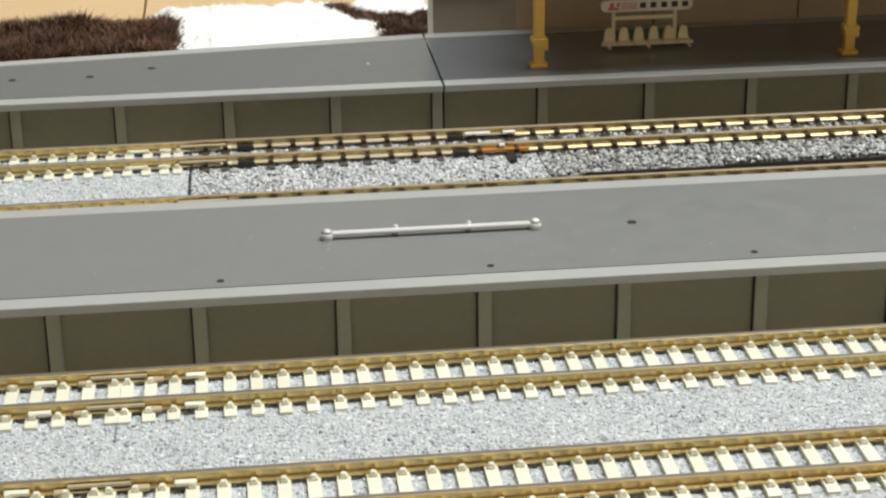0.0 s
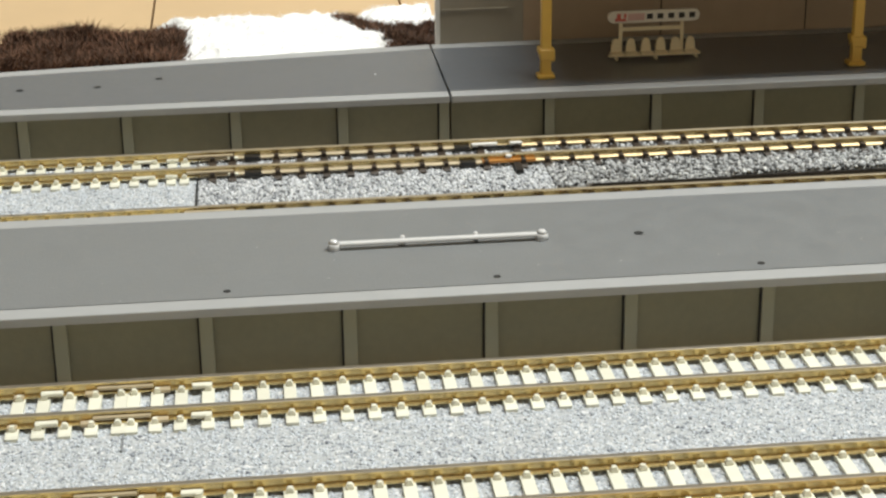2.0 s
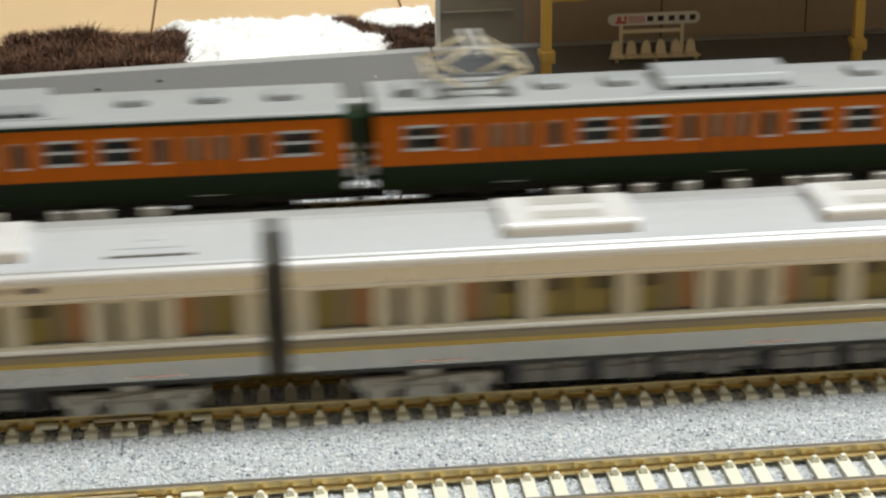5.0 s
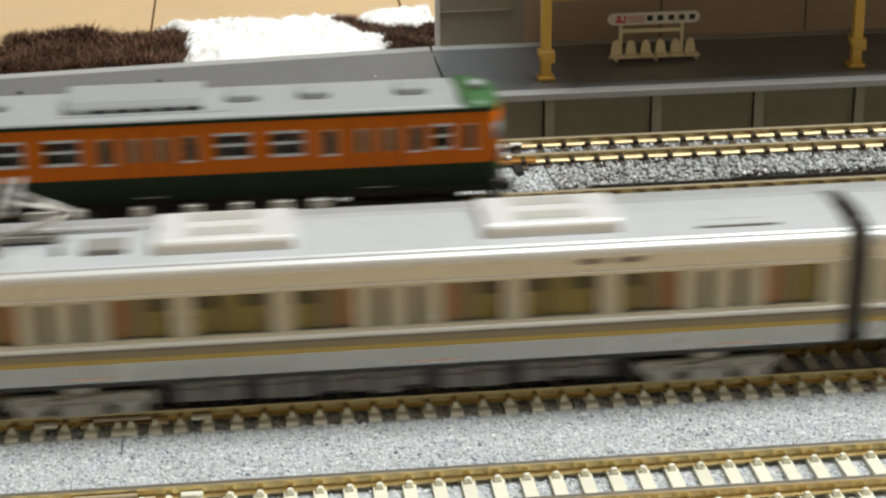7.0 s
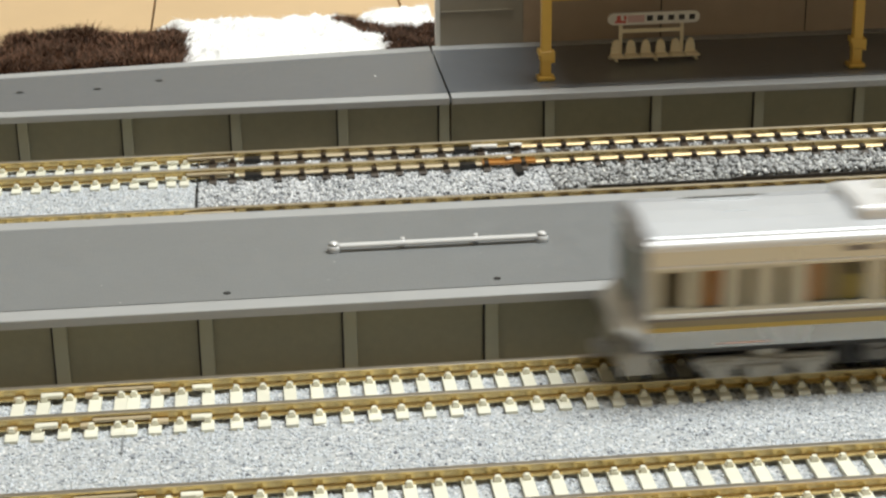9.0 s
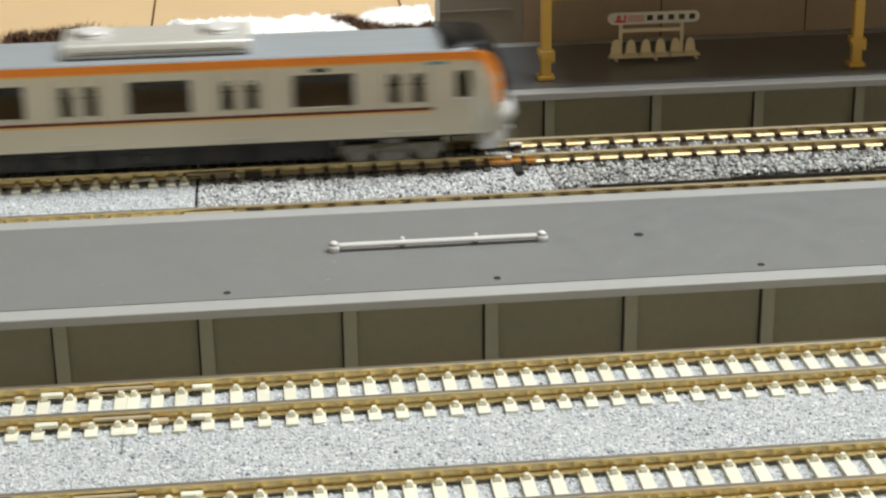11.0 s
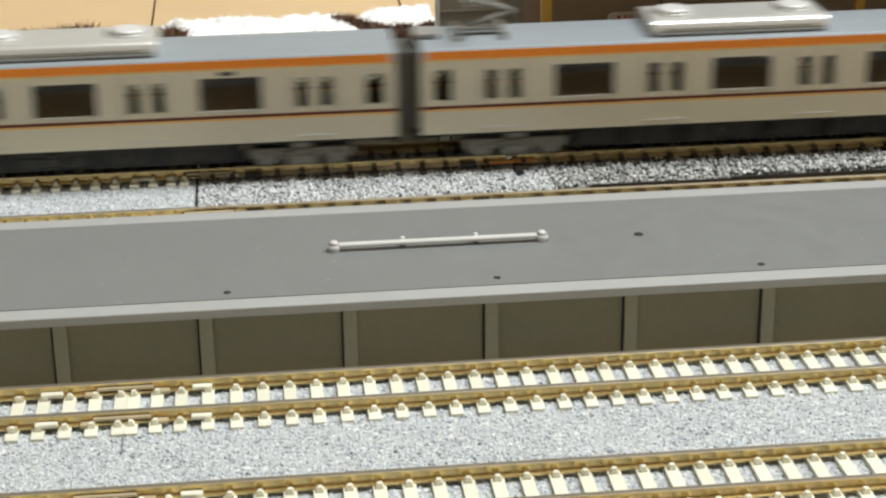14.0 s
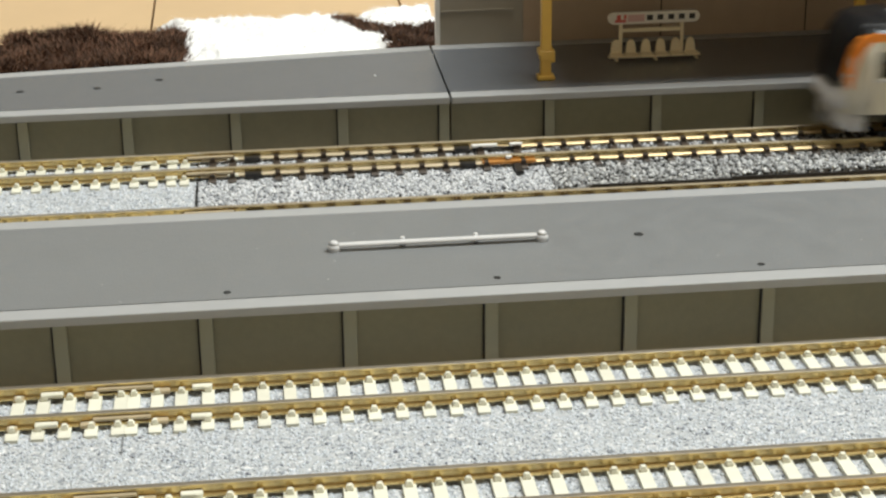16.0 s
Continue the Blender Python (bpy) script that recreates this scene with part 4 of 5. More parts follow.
        # base in darker grey, painting the shadow under the ventilator cap
        bm = bmesh.new(); box(bm, x - 2.2, x + 2.2, -3.0, 3.0, 24.4, 25.0)
        part("ventilator_shade_base", bm, UNDER_GREY, car)
    underfloor(car, ((-34, -25, 3.6), (-21, -17, 4.0), (-14, -4, 3.4), (-1, 5, 4.0), (9, 19, 3.5), (23, 30, 4.0)), DARK)
    for x in (-46, 46):
        bogie(car, x, DARK)
    # whitened tanks stand in for bright highlights under the body
    for x, w in ((-30.3, 1.9), (-23.3, 1.9), (-15.9, 1.6), (-7.3, 1.6), (2.1, 1.6), (13.1, 1.2), (19.4, 3.4), (30.4, 2.2)):
        for s in (-1, 1):
            bm = bmesh.new(); y0, y1 = sorted((s * 8.1, s * (HW + 0.1))); box(bm, x - w, x + w, y0, y1, 5.8, 7.7); soften(bm, 0.3, 1)
            part("silver_tank", bm, TANK, car)
    for s in (-1, 1):
        if cab and s < 0:
            continue
        gangway(car, s * (o + 0.02), 2.4, GREEN_END, 8.6, 21.5, 4.2)
        coupler(car, s * o)
        for y in (-6.8, -5.2, 5.2, 6.8):
            bm = bmesh.new()
            a, b = sorted((s * (o + 0.02), s * (o + 1.4)))
            box(bm, a, b, y - 0.45, y + 0.45, 9.8 + abs(y) * 0.2, 12.0 + abs(y) * 0.15)
            part("jumper_socket", bm, SASH, car)
        for y in (-7.4, -6.0):
            bm = bmesh.new(); a, b = sorted((s * (o + 0.02), s * (o + 1.0))); box(bm, a, b, y - 0.4, y + 0.4, 14.2, 15.0); box(bm, a, b, y - 0.3, y + 0.3, 16.4, 17.0)
            part("jumper_socket", bm, SASH, car)
    if cab:
        curve = ((3.4, 0.04), (1.6, 0.25), (0.2, 0.9), (-0.9, 1.9), (-1.6, 3.1), (-2.0, 4.6))
        bm = loft([(c0 + x, HW - w, OZ[1], OZ[3] - 0.3 - 0.1 * w) for x, w in curve], lambda k, kind: 0)
        front = part("cab_front", bm, ORANGE, car)
        bm = loft([(c0 + x, HW - w - 0.05, OZ[0], OZ[1]) for x, w in curve[1:]], lambda k, kind: 0)
        part("cab_skirt", bm, GREEN, car)
        bm = loft([(c0 + 5.8, HW + 0.12, OZ[2] + 0.75, OZ[3] + 1.35), (c0 + 3.4, HW + 0.08, OZ[2] + 0.6, OZ[3] + 1.3)] + [(c0 + x + 0.3, HW - w + 0.1, OZ[2] - 0.5, OZ[3] + 1.1 - 0.2 * w) for x, w in curve[1:]], lambda k, kind: 0)
        part("cab_roof", bm, GREEN_TOP, car, "bright green cab roof")
        # windscreen wrapped round the corners, with two orange pillars
        bm = loft([(c0 + x - 0.08, HW - w + 0.07, 17.2, 21.4) for x, w in curve[2:]], lambda k, kind: 0)
        part("windscreen", bm, SCREEN, front, "wrapped windscreen with the room's reflection put into its grey")
        for y in (-2.4, 2.4):
            bm = bmesh.new(); box(bm, c0 - 2.16, c0 - 1.9, y - 0.5, y + 0.5, 17.1, 21.5)
            part("pillar", bm, ORANGE, front)
        for y in (-5.6, 5.6):
            bm = bmesh.new(); rod(bm, (c0 - 2.4, y, 14.2), (c0 - 1.8, y, 14.2), 1.1, 14)
            part("headlight", bm, SASH, front)
        bm = bmesh.new(); box(bm, c0 + 0.6, c0 + 3.4, -1.6, 1.6, OZ[3] + 1.0, OZ[3] + 2.3); soften(bm, 0.35, 2)
        part("roof_headlight", bm, VENT_GREY, car, "pale headlight box on the cab roof")
        bm = bmesh.new(); box(bm, c0 - 1.9, c0 - 0.4, -6.5, 6.5, 3.6, 6.6); soften(bm, 0.3, 1)
        part("snow_plough", bm, DARK, car)
        coupler(car, c0 - 2)
    if toilet:
        for s in (-1, 1):
            bm = bmesh.new(); y0, y1 = sorted((s * (HW - 0.1), s * (HW + 0.08))); box(bm, o - 6.0, o - 2.0, y0, y1, 21.0, 21.7)
            part("vent_strip", bm, SASH, car)
            bm = bmesh.new(); box(bm, o - 5.2, o - 2.8, y0, y1, 18.4, 19.6)
            part("washroom_pane", bm, DARK, car)
    if pantograph:
        diamond_pantograph(car, -46.4, 25.0)
        bm = bmesh.new(); box(bm, -61, -57, -4, -1, 24.3, 26.4); box(bm, -61, -56, 1, 4, 24.3, 25.8); soften(bm, 0.25, 1)
        part("roof_gear", bm, VENT_GREY, car)
    return car


def diamond_pantograph(car, x, z):
    p = new("pantograph")
    p.parent = car
    bm = bmesh.new()
    for a in (-6, 6):
        box(bm, x + a - 0.4, x + a + 0.4, -6, 6, z + 0.7, z + 1.3)
        for y in (-5.2, 5.2):
            rod(bm, (x + a, y, z - 0.3), (x + a, y, z + 0.8), 0.7, 8)
    for y in (-4.5, 4.5):
        box(bm, x - 6, x + 6, y - 0.35, y + 0.35, z + 0.75, z + 1.25)
    part("pantograph_base", bm, VENT_GREY, p)
    arms = []
    for s in (-1, 1):
        for y, w in ((-4.6, -5.6), (4.6, 5.6)):
            arms.append(((x + s * 2.0, y, z + 1.3), (x + s * 8.9, w, z + 4.3), 0.34))
            arms.append(((x + s * 8.9, w, z + 4.3), (x + s * 1.2, y * 0.9, z + 8.6), 0.28))
        arms.append(((x + s * 8.9, -5.8, z + 4.3), (x + s * 8.9, 5.8, z + 4.3), 0.34))
        arms.append(((x + s * 8.9, 5.6, z + 4.3), (x + s * 1.2, -4.1, z + 8.6), 0.2))
    for a, b, t in arms:
        bm = bmesh.new(); rod(bm, a, b, t, 6)
        part("pantograph_arm", bm, CREAM, p, "pale gold pantograph arm")
    bm = bmesh.new()
    for s in (-1, 1):
        box(bm, x + s * 1.2 - 0.35, x + s * 1.2 + 0.35, -7.5, 7.5, z + 8.6, z + 9.1)
        for y in (-1, 1):
            a, b = sorted((y * 7.5, y * 9.2))
            box(bm, x + s * 1.2 - 0.3, x + s * 1.2 + 0.3, a, b, z + 8.1, z + 8.6)
    part("contact_shoe", bm, SASH, p)


def arm_pantograph(car, x, z, s, material, raised=False):
    """Single-arm pantograph, folded low or raised; s: the side to which its knee points."""
    p = new("pantograph")
    p.parent = car
    bm = bmesh.new()
    for a in (-4.5, 4.5):
        box(bm, x + a - 0.35, x + a + 0.35, -5.2, 5.2, z + 0.7, z + 1.2)
        for y in (-4.6, 4.6):
            rod(bm, (x + a, y, z - 0.4), (x + a, y, z + 0.8), 0.6, 8)
    box(bm, x - 4.5, x + 4.5, -1.2, 1.2, z + 0.6, z + 1.3)
    part("pantograph_base", bm, UNDER_GREY, p)
    top = 7.4 if raised else 3.0
    knee = (x + s * 7.0, 0, z + (4.4 if raised else 2.2))
    for a, b, t in [((x - s * 3.0, 0, z + 1.1), knee, 0.45)] + [(knee, (x - s * 2.2, y, z + top), 0.28) for y in (-2.4, 2.4)]:
        bm = bmesh.new(); rod(bm, a, b, t, 8)
        part("pantograph_arm", bm, material, p)
    bm = bmesh.new()
    for e in (-1.0, 1.0):
        box(bm, x - s * 2.2 + e - 0.3, x - s * 2.2 + e + 0.3, -6.5, 6.5, z + top, z + top + 0.45)
        for y in (-1, 1):
            a, b = sorted((y * 6.5, y * 8.0))
            box(bm, x - s * 2.2 + e - 0.25, x - s * 2.2 + e + 0.25, a, b, z + top - 0.5, z + top)
    part("contact_shoe", bm, material, p)


# -- silver train with a mustard stripe
CL = 130.9
CP = 134.6


def silver_car(name, label, cab=False, pantograph=False):
    car = thing(name, label, "model railway car", "cars of the silver train")
    o = CL / 2
    tail = o - (0.95 if cab else 0)
    z0, z1 = 14.8, 21.15
    ops = []
    for d in (-47.2, 0, 47.2):
        ops += [(d - 3.4, d - 1.7, z0, z1 - 0.4), (d + 1.7, d + 3.4, z0, z1 - 0.4)]
    for m in (-23.6, 23.6):
        ops += [(m - 5.4, m + 5.4, z0, z1), (m - 17.2, m - 8.6, z0, z1), (m + 8.6, m + 17.2, z0, z1)]
    for e in (-1, 1):
        if not (cab and e > 0):
            ops.append(tuple(sorted((e * 53.6, e * 62.0))) + (z0, z1))
        else:
            ops += [(53.4, 57.2, z0, z1 - 0.4), (59.3, 62.6, z0 + 0.4, z1 - 0.4)]
    ops = [(a, b, max(c, z0 + 0.12), min(d, z1 - 0.15)) for a, b, c, d in ops]
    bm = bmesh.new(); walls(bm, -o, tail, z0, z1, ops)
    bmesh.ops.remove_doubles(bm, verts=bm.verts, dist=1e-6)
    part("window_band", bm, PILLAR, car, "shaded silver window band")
    bm = bmesh.new(); walls(bm, -o, tail, z1, 23.94, [])
    for s in (-1, 1):
        w = o if s < 0 else tail
        a, b = sorted((s * w, s * (w - 0.75)))
        box(bm, a, b, -HW + 0.75, HW - 0.75, 8.4, 23.93)
    part("upper_body", bm, WARM_WHITE, car, "warm ivory band over the windows")
    for nm, m, a, b, out in (("lower_window_band", WARM_WHITE, 14.25, 14.78, 0.0), ("dark_stripe", STRIPE_BROWN, 13.05, 13.55, 0.0), ("olive_stripe", STRIPE_OLIVE, 12.1, 13.05, 0.0), ("gold_stripe", STRIPE_GOLD, 11.35, 12.1, 0.0), ("lower_body", SILVER, 8.5, 11.35, 0.0)):
        bm = bmesh.new(); walls(bm, -o, tail, a, b, [], hw=HW + out)
        part(nm, bm, m, car)
    for s in (-1, 1):
        bm = bmesh.new(); bar(bm, [(s * y, z) for y, z in ((HW - 0.4, 13.55), (HW + 0.12, 13.55), (HW + 0.3, 13.75), (HW + 0.3, 13.95), (HW + 0.16, 14.15), (HW - 0.05, 14.25), (HW - 0.4, 14.25))], -o, tail)
        part("sill_ridge", bm, SILL_WHITE, car, "raised sill below the windows, highlight put into its colour")
        bm = bmesh.new(); y0, y1 = sorted((s * (HW - 0.2), s * (HW + 0.14))); box(bm, -o, tail, y0, y1, 21.5, 21.68)
        part("gutter", bm, SHOULDER, car)
    bm = bmesh.new(); bar(bm, roof_profile(25.44, HW - 0.66, 1.46, 0.6), -o, tail)
    part("roof", bm, ROOF_SILVER, car)
    for s in (-1, 1):
        # own strip so the roof edge highlight can be painted in SHOULDER
        bm = bmesh.new(); bar(bm, [(s * y, z) for y, z in ((HW + 0.04, 23.95), (HW + 0.1, 24.2), (HW + 0.08, 24.55), (HW - 0.02, 24.85), (HW - 0.16, 25.05), (HW - 0.72, 25.5), (HW - 1.0, 25.5), (HW - 1.5, 25.4), (HW - 1.5, 23.95))], -o, tail)
        part("roof_edge", bm, SHOULDER, car, "glossy roof edge with painted highlight")
    panes(car, ops)
    for d in (-47.2, 0, 47.2):
        for s in (-1, 1):
            bm = bmesh.new()
            y0, y1 = sorted((s * (HW - 0.2), s * (HW + 0.06)))
            for e in (-4.7, -0.1, 4.5):
                box(bm, d + e, d + e + 0.2, y0, y1, 14.9, 22.2)
            part("door_edge", bm, UNDER_GREY, car)
    for d in (-47.2, 0, 47.2):
        bm = bmesh.new(); box(bm, d - 3.9, d + 3.9, -7.6, 7.6, 9.4, 22.0)
        part("vestibule", bm, VESTIBULE, car)
    bm = bmesh.new(); box(bm, -o + 1, tail - 1, -HW + 0.8, HW - 0.8, 8.5, 9.4)
    part("interior_floor", bm, INSIDE, car)
    for m in (-23.6, 23.6):
        for k in range(5):
            a = m - 15.5 + 7.0 * k
            for s in (-1, 1):
                y0, y1 = sorted((s * 2.2, s * 8.2))
                bm = bmesh.new()
                bar(bm, [(y0, 9.4), (y1, 9.4), (y1, 20.9), (y0, 20.9)], a, a + 2.8)
                bar(bm, [(y0, 9.4), (y1, 9.4), (y1, 18.6), (y0, 18.6)], a + 2.8, a + 6.2)
                bmesh.ops.remove_doubles(bm, verts=bm.verts, dist=1e-6)
                part("seat", bm, SEAT, car, "olive seat seen through the window")
    for e in (-1, 1):
        if not (cab and e > 0):
            for s in (-1, 1):
                y0, y1 = sorted((s * 2.2, s * 8.2))
                for k in (0, 1):
                    a, b = sorted((e * (58.2 + 3.3 * k), e * (55.6 + 3.3 * k)))
                    bm = bmesh.new(); box(bm, a, b, y0, y1, 9.4, 20.4)
                    part("seat", bm, SEAT, car, "olive seat seen through the window")
    for d in (-47.2, 0, 47.2):
        for e in (-1, 1):
            if abs(d + e * 7.4) > 56 and cab and e > 0:
                continue
            for s in (-1, 1):
                bm = bmesh.new()
                y0, y1 = sorted((s * 3.0, s * (HW - 1.0)))
                a, b = sorted((d + e * 6.5, d + e * 8.7))
                box(bm, a, b, y0, y1, 9.4, 22.0)
                part("partition", bm, PARTITION, car)
                bm = bmesh.new()
                a, b = sorted((d + e * 8.75, d + e * 11.4))
                box(bm, a, b, y0, y1, 9.4, 22.0)
                part("screen", bm, SCREEN_PANEL, car)
    for x in (-24.2, 22.8):
        bm = bmesh.new(); bar(bm, [(-6.3, 25.9), (6.3, 25.9), (6.2, 27.7), (5.5, 28.3), (-5.5, 28.3), (-6.2, 27.7)], x - 9.9, x + 9.9); soften(bm, 0.45, 2)
        ac = part("cooler", bm, WHITE_AC, car, "pale rounded roof cooler")
        bm = bmesh.new(); box(bm, x - 5, x + 5, -4.4, -1.4, 28.2, 28.42); box(bm, x - 5, x + 5, 1.4, 4.4, 28.2, 28.42)
        part("cooler_grille", bm, AC_SILVER, ac)
    bm = bmesh.new(); box(bm, 44, 56, -6.35, -6.05, 26.2, 26.6)
    part("roof_rail", bm, UNDER_GREY, car)
    bm = bmesh.new(); box(bm, 45, 55, -4.2, -3.9, 26.5, 26.9); box(bm, 48, 52, -1.5, 1.5, 26.6, 27.0); soften(bm, 0.12, 1)
    part("roof_hatch", bm, ROOF_SILVER, car)
    for s in (-1, 1):
        bm = bmesh.new(); y0, y1 = sorted((s * (HW - 0.1), s * (HW + 0.07))); box(bm, 26.0, 29.6, y0, y1, 22.8, 23.6); box(bm, 31.4, 35.6, y0, y1, 22.8, 23.6)
        part("side_display", bm, STRIPE_BROWN, car)
    for s in (-1, 1):
        for x in (-44, 5, 50):
            bm = bmesh.new(); y0, y1 = sorted((s * (HW - 0.1), s * (HW + 0.05))); box(bm, x - 3.6, x + 3.6, y0, y1, 9.0, 9.25)
            part("step_line", bm, SIGN_PINK, car)
    underfloor(car, ((-32, -22, 3.8), (-20, -12, 3.6), (-11, 4, 3.7), (6, 16, 3.6), (18, 31, 3.9)), UNDER_SHADE)
    for x in (-46, 46):
        bogie(car, x, BOGIE_GREY)
    for s in (-1, 1):
        if cab and s > 0:
            continue
        gangway(car, s * (o + 0.02), (CP - CL) / 2 - 0.06, UNDER_SHADE, 8.4, 24.6, 6.6)
        coupler(car, s * (o - 1.6))
    if cab:
        bm = loft([(tail - 0.5, HW - 0.02, 8.0, 26.4), (tail + 0.3, HW - 0.5, 7.8, 26.2), (tail + 0.9, HW - 1.5, 7.5, 25.8), (tail + 1.2, HW - 2.8, 7.4, 25.4)], lambda k, kind: 0)
        front = part("cab_front", bm, FRONT_GREY, car, "cab front with shade put into its grey, dark windscreen")
        for y0, y1 in ((-6.4, -2.6), (2.6, 6.4)):
            bm = bmesh.new(); box(bm, tail + 1.1, tail + 1.35, y0, y1, 15.5, 23.5)
            part("windscreen", bm, SCREEN_TEAL, front)
        bm = bmesh.new(); box(bm, tail + 1.15, tail + 1.8, -2.4, 2.4, 8.5, 24.5); soften(bm, 0.25, 1)
        part("end_door", bm, UNDER_GREY, front)
        for y in (-5.4, 5.4):
            bm = bmesh.new(); box(bm, tail + 1.1, tail + 1.5, y - 1.3, y + 1.3, 11.4, 12.8)
            part("headlight", bm, WHITE_AC, front)
        bm = loft([(tail - 0.1, HW + 0.06, 23.95, 25.5), (tail + 0.4, HW - 0.42, 23.95, 25.4), (tail + 1.0, HW - 1.4, 24.0, 25.3), (tail + 1.35, HW - 2.7, 24.1, 25.2)], lambda k, kind: 0)
        part("roof_brow", bm, SHOULDER, front, "roof edge with painted highlight wrapping the cab corner")
        bm = bmesh.new(); box(bm, tail - 2.0, tail + 3.2, -7.5, 7.5, 3.6, 7.4); soften(bm, 0.6, 2)
        part("skirt", bm, BOGIE_GREY, car)
        bm = loft([(tail - 0.3, HW - 0.03, 9.6, 14.0), (tail + 1.6, HW - 1.2, 9.8, 13.6), (tail + 4.3, HW - 3.4, 10.6, 12.4)], lambda k, kind: 0)
        part("nose_lip", bm, AC_SILVER, front, "pale pointed bumper below the windscreen")
        coupler(car, tail + 3.0, UNDER_GREY)
    if pantograph:
        arm_pantograph(car, -52, 26.7, 1, AC_SILVER, True)
        bm = bmesh.new(); box(bm, -44, -38, -5.5, -1, 26.4, 27.4); box(bm, -60, -57, -4, 0, 26.4, 27.3); rod(bm, (-62, 3, 27.2), (-36, 3, 27.2), 0.35, 6); soften(bm, 0.2, 1)
        part("roof_gear", bm, UNDER_GREY, car)
    return car


# -- silver metro train with orange roof stripe
AL = 129.4
AP = 134.3


def metro_car(name, label, cab=False, pantographs=()):
    car = thing(name, label, "model railway car", "cars of the silver and orange metro train")
    o = AL / 2
    zb, zw0, zw1 = 8.0, 14.9, 21.5
    ops = []
    for d in (-48.4, -15.6, 15.6, 48.4):
        ops += [(d - 3.5, d - 1.1, zw0, zw1 - 0.5), (d + 1.2, d + 3.6, zw0, zw1 - 0.5)]
    for w in (-32.0, 0.0, 32.0):
        ops.append((w - 5.9, w + 6.1, zw0 - 0.1, zw1))
    ops += [(-62.2, -58.6, zw0, zw1 - 0.2), (58.2 if cab else 58.6, 61.2 if cab else 62.2, zw0 + (0.6 if cab else 0), zw1 - 0.3)]
    nose = o - (3.0 if cab else 0)
    bm = bmesh.new(); walls(bm, -o, nose, 13.9, 23.05, ops)
    for s in (-1, 1):
        e = o if s < 0 else nose
        a, b = sorted((s * e, s * (e - 0.75)))
        box(bm, a, b, -HW + 0.75, HW - 0.75, zb, 23.05)
    bmesh.ops.remove_doubles(bm, verts=bm.verts, dist=1e-6)
    part("upper_body", bm, SILVER_METRO, car)
    stripe_end = nose - (8.0 if cab else 0)
    bm = bmesh.new(); walls(bm, -o, stripe_end, 13.25, 13.9, [])
    part("red_stripe", bm, STRIPE_RED, car)
    bm = bmesh.new(); walls(bm, -o, stripe_end, 12.75, 13.25, [])
    part("gold_stripe", bm, STRIPE_YELLOW, car)
    bm = bmesh.new(); walls(bm, -o, nose, zb, 12.75, [])
    if cab:
        walls(bm, stripe_end, nose, 12.75, 13.9, [])
    bmesh.ops.remove_doubles(bm, verts=bm.verts, dist=1e-6)
    part("lower_body", bm, SILVER_METRO, car)
    bm = bmesh.new(); walls(bm, -o, nose, 23.45, 25.02, [], 0.75, HW + 0.02)
    part("roof_stripe", bm, STRIPE_ORANGE, car, "bright orange stripe along the roof edge")
    bm = bmesh.new(); walls(bm, -o, nose, 23.05, 23.45, [], 0.75, HW + 0.05)
    part("gold_stripe", bm, STRIPE_YELLOW, car)
    bm = bmesh.new(); bar(bm, roof_profile(25.02, HW - 0.05, 0.95, 0.55), -o, nose)
    part("roof", bm, ROOF_METRO, car)
    panes(car, ops)
    for d in (-48.4, -15.6, 15.6, 48.4):
        for s in (-1, 1):
            bm = bmesh.new()
            y0, y1 = sorted((s * (HW - 0.2), s * (HW + 0.05)))
            for e in (-4.6, -0.08, 4.44):
                box(bm, d + e, d + e + 0.16, y0, y1, 13.7, 22.6)
            part("door_edge", bm, UNDER_GREY, car)
            bm = bmesh.new(); y0, y1 = sorted((s * (HW - 0.1), s * (HW + 0.12))); box(bm, d - 4.6, d + 4.6, y0, y1, 9.0, 9.22)
            part("door_step", bm, WHITE_AC, car)
    for s in (-1, 1):
        bm = bmesh.new(); y0, y1 = sorted((s * (HW - 0.1), s * (HW + 0.06))); box(bm, 30.0, 33.0, y0, y1, 21.95, 22.75)
        part("side_display", bm, DARK, car)
    for w in (-32.0, 0.0, 32.0):
        for s in (-1, 1):
            bm = bmesh.new(); y0, y1 = sorted((s * (HW - 0.3), s * (HW + 0.1))); box(bm, w - 6.1, w + 6.3, y0, y1, zw0 - 0.4, zw0 - 0.12); box(bm, w - 6.15, w - 5.9, y0, y1, zw0 - 0.1, zw1); box(bm, w + 6.1, w + 6.35, y0, y1, zw0 - 0.1, zw1)
            part("window_frame", bm, AC_SILVER, car)
    bm = bmesh.new(); box(bm, -o + 1, nose - 1, -HW + 0.8, HW - 0.8, 8.5, 9.4)
    part("interior", bm, INSIDE, car)
    for m in (-32, 0, 32):
        for y0, y1 in ((4.8, 8.45), (-8.45, -4.8)):
            bm = bmesh.new(); box(bm, m - 9, m + 9, y0, y1, 9.4, 19.6)
            part("seat_row", bm, SEAT_BROWN, car)
    for s in (-1, 1):
        for m in (-o + 0.6,) if cab else (-o + 0.6, nose - 0.6):
            bm = bmesh.new(); y0, y1 = sorted((s * (HW - 0.4), s * (HW + 0.1))); box(bm, m - 0.6, m + 0.6, y0, y1, 23.4, 25.1)
            part("end_cap", bm, WHITE_AC, car)
    bm = bmesh.new(); bar(bm, [(-7.2, 25.7), (7.2, 25.7), (7.4, 27.0), (6.9, 28.3), (5.6, 28.9), (-5.6, 28.9), (-6.9, 28.3), (-7.4, 27.0)], -18.2, 18.2); soften(bm, 0.5, 2)
    ac = part("cooler", bm, AC_SILVER, car, "long silver roof cooler with two round fans")
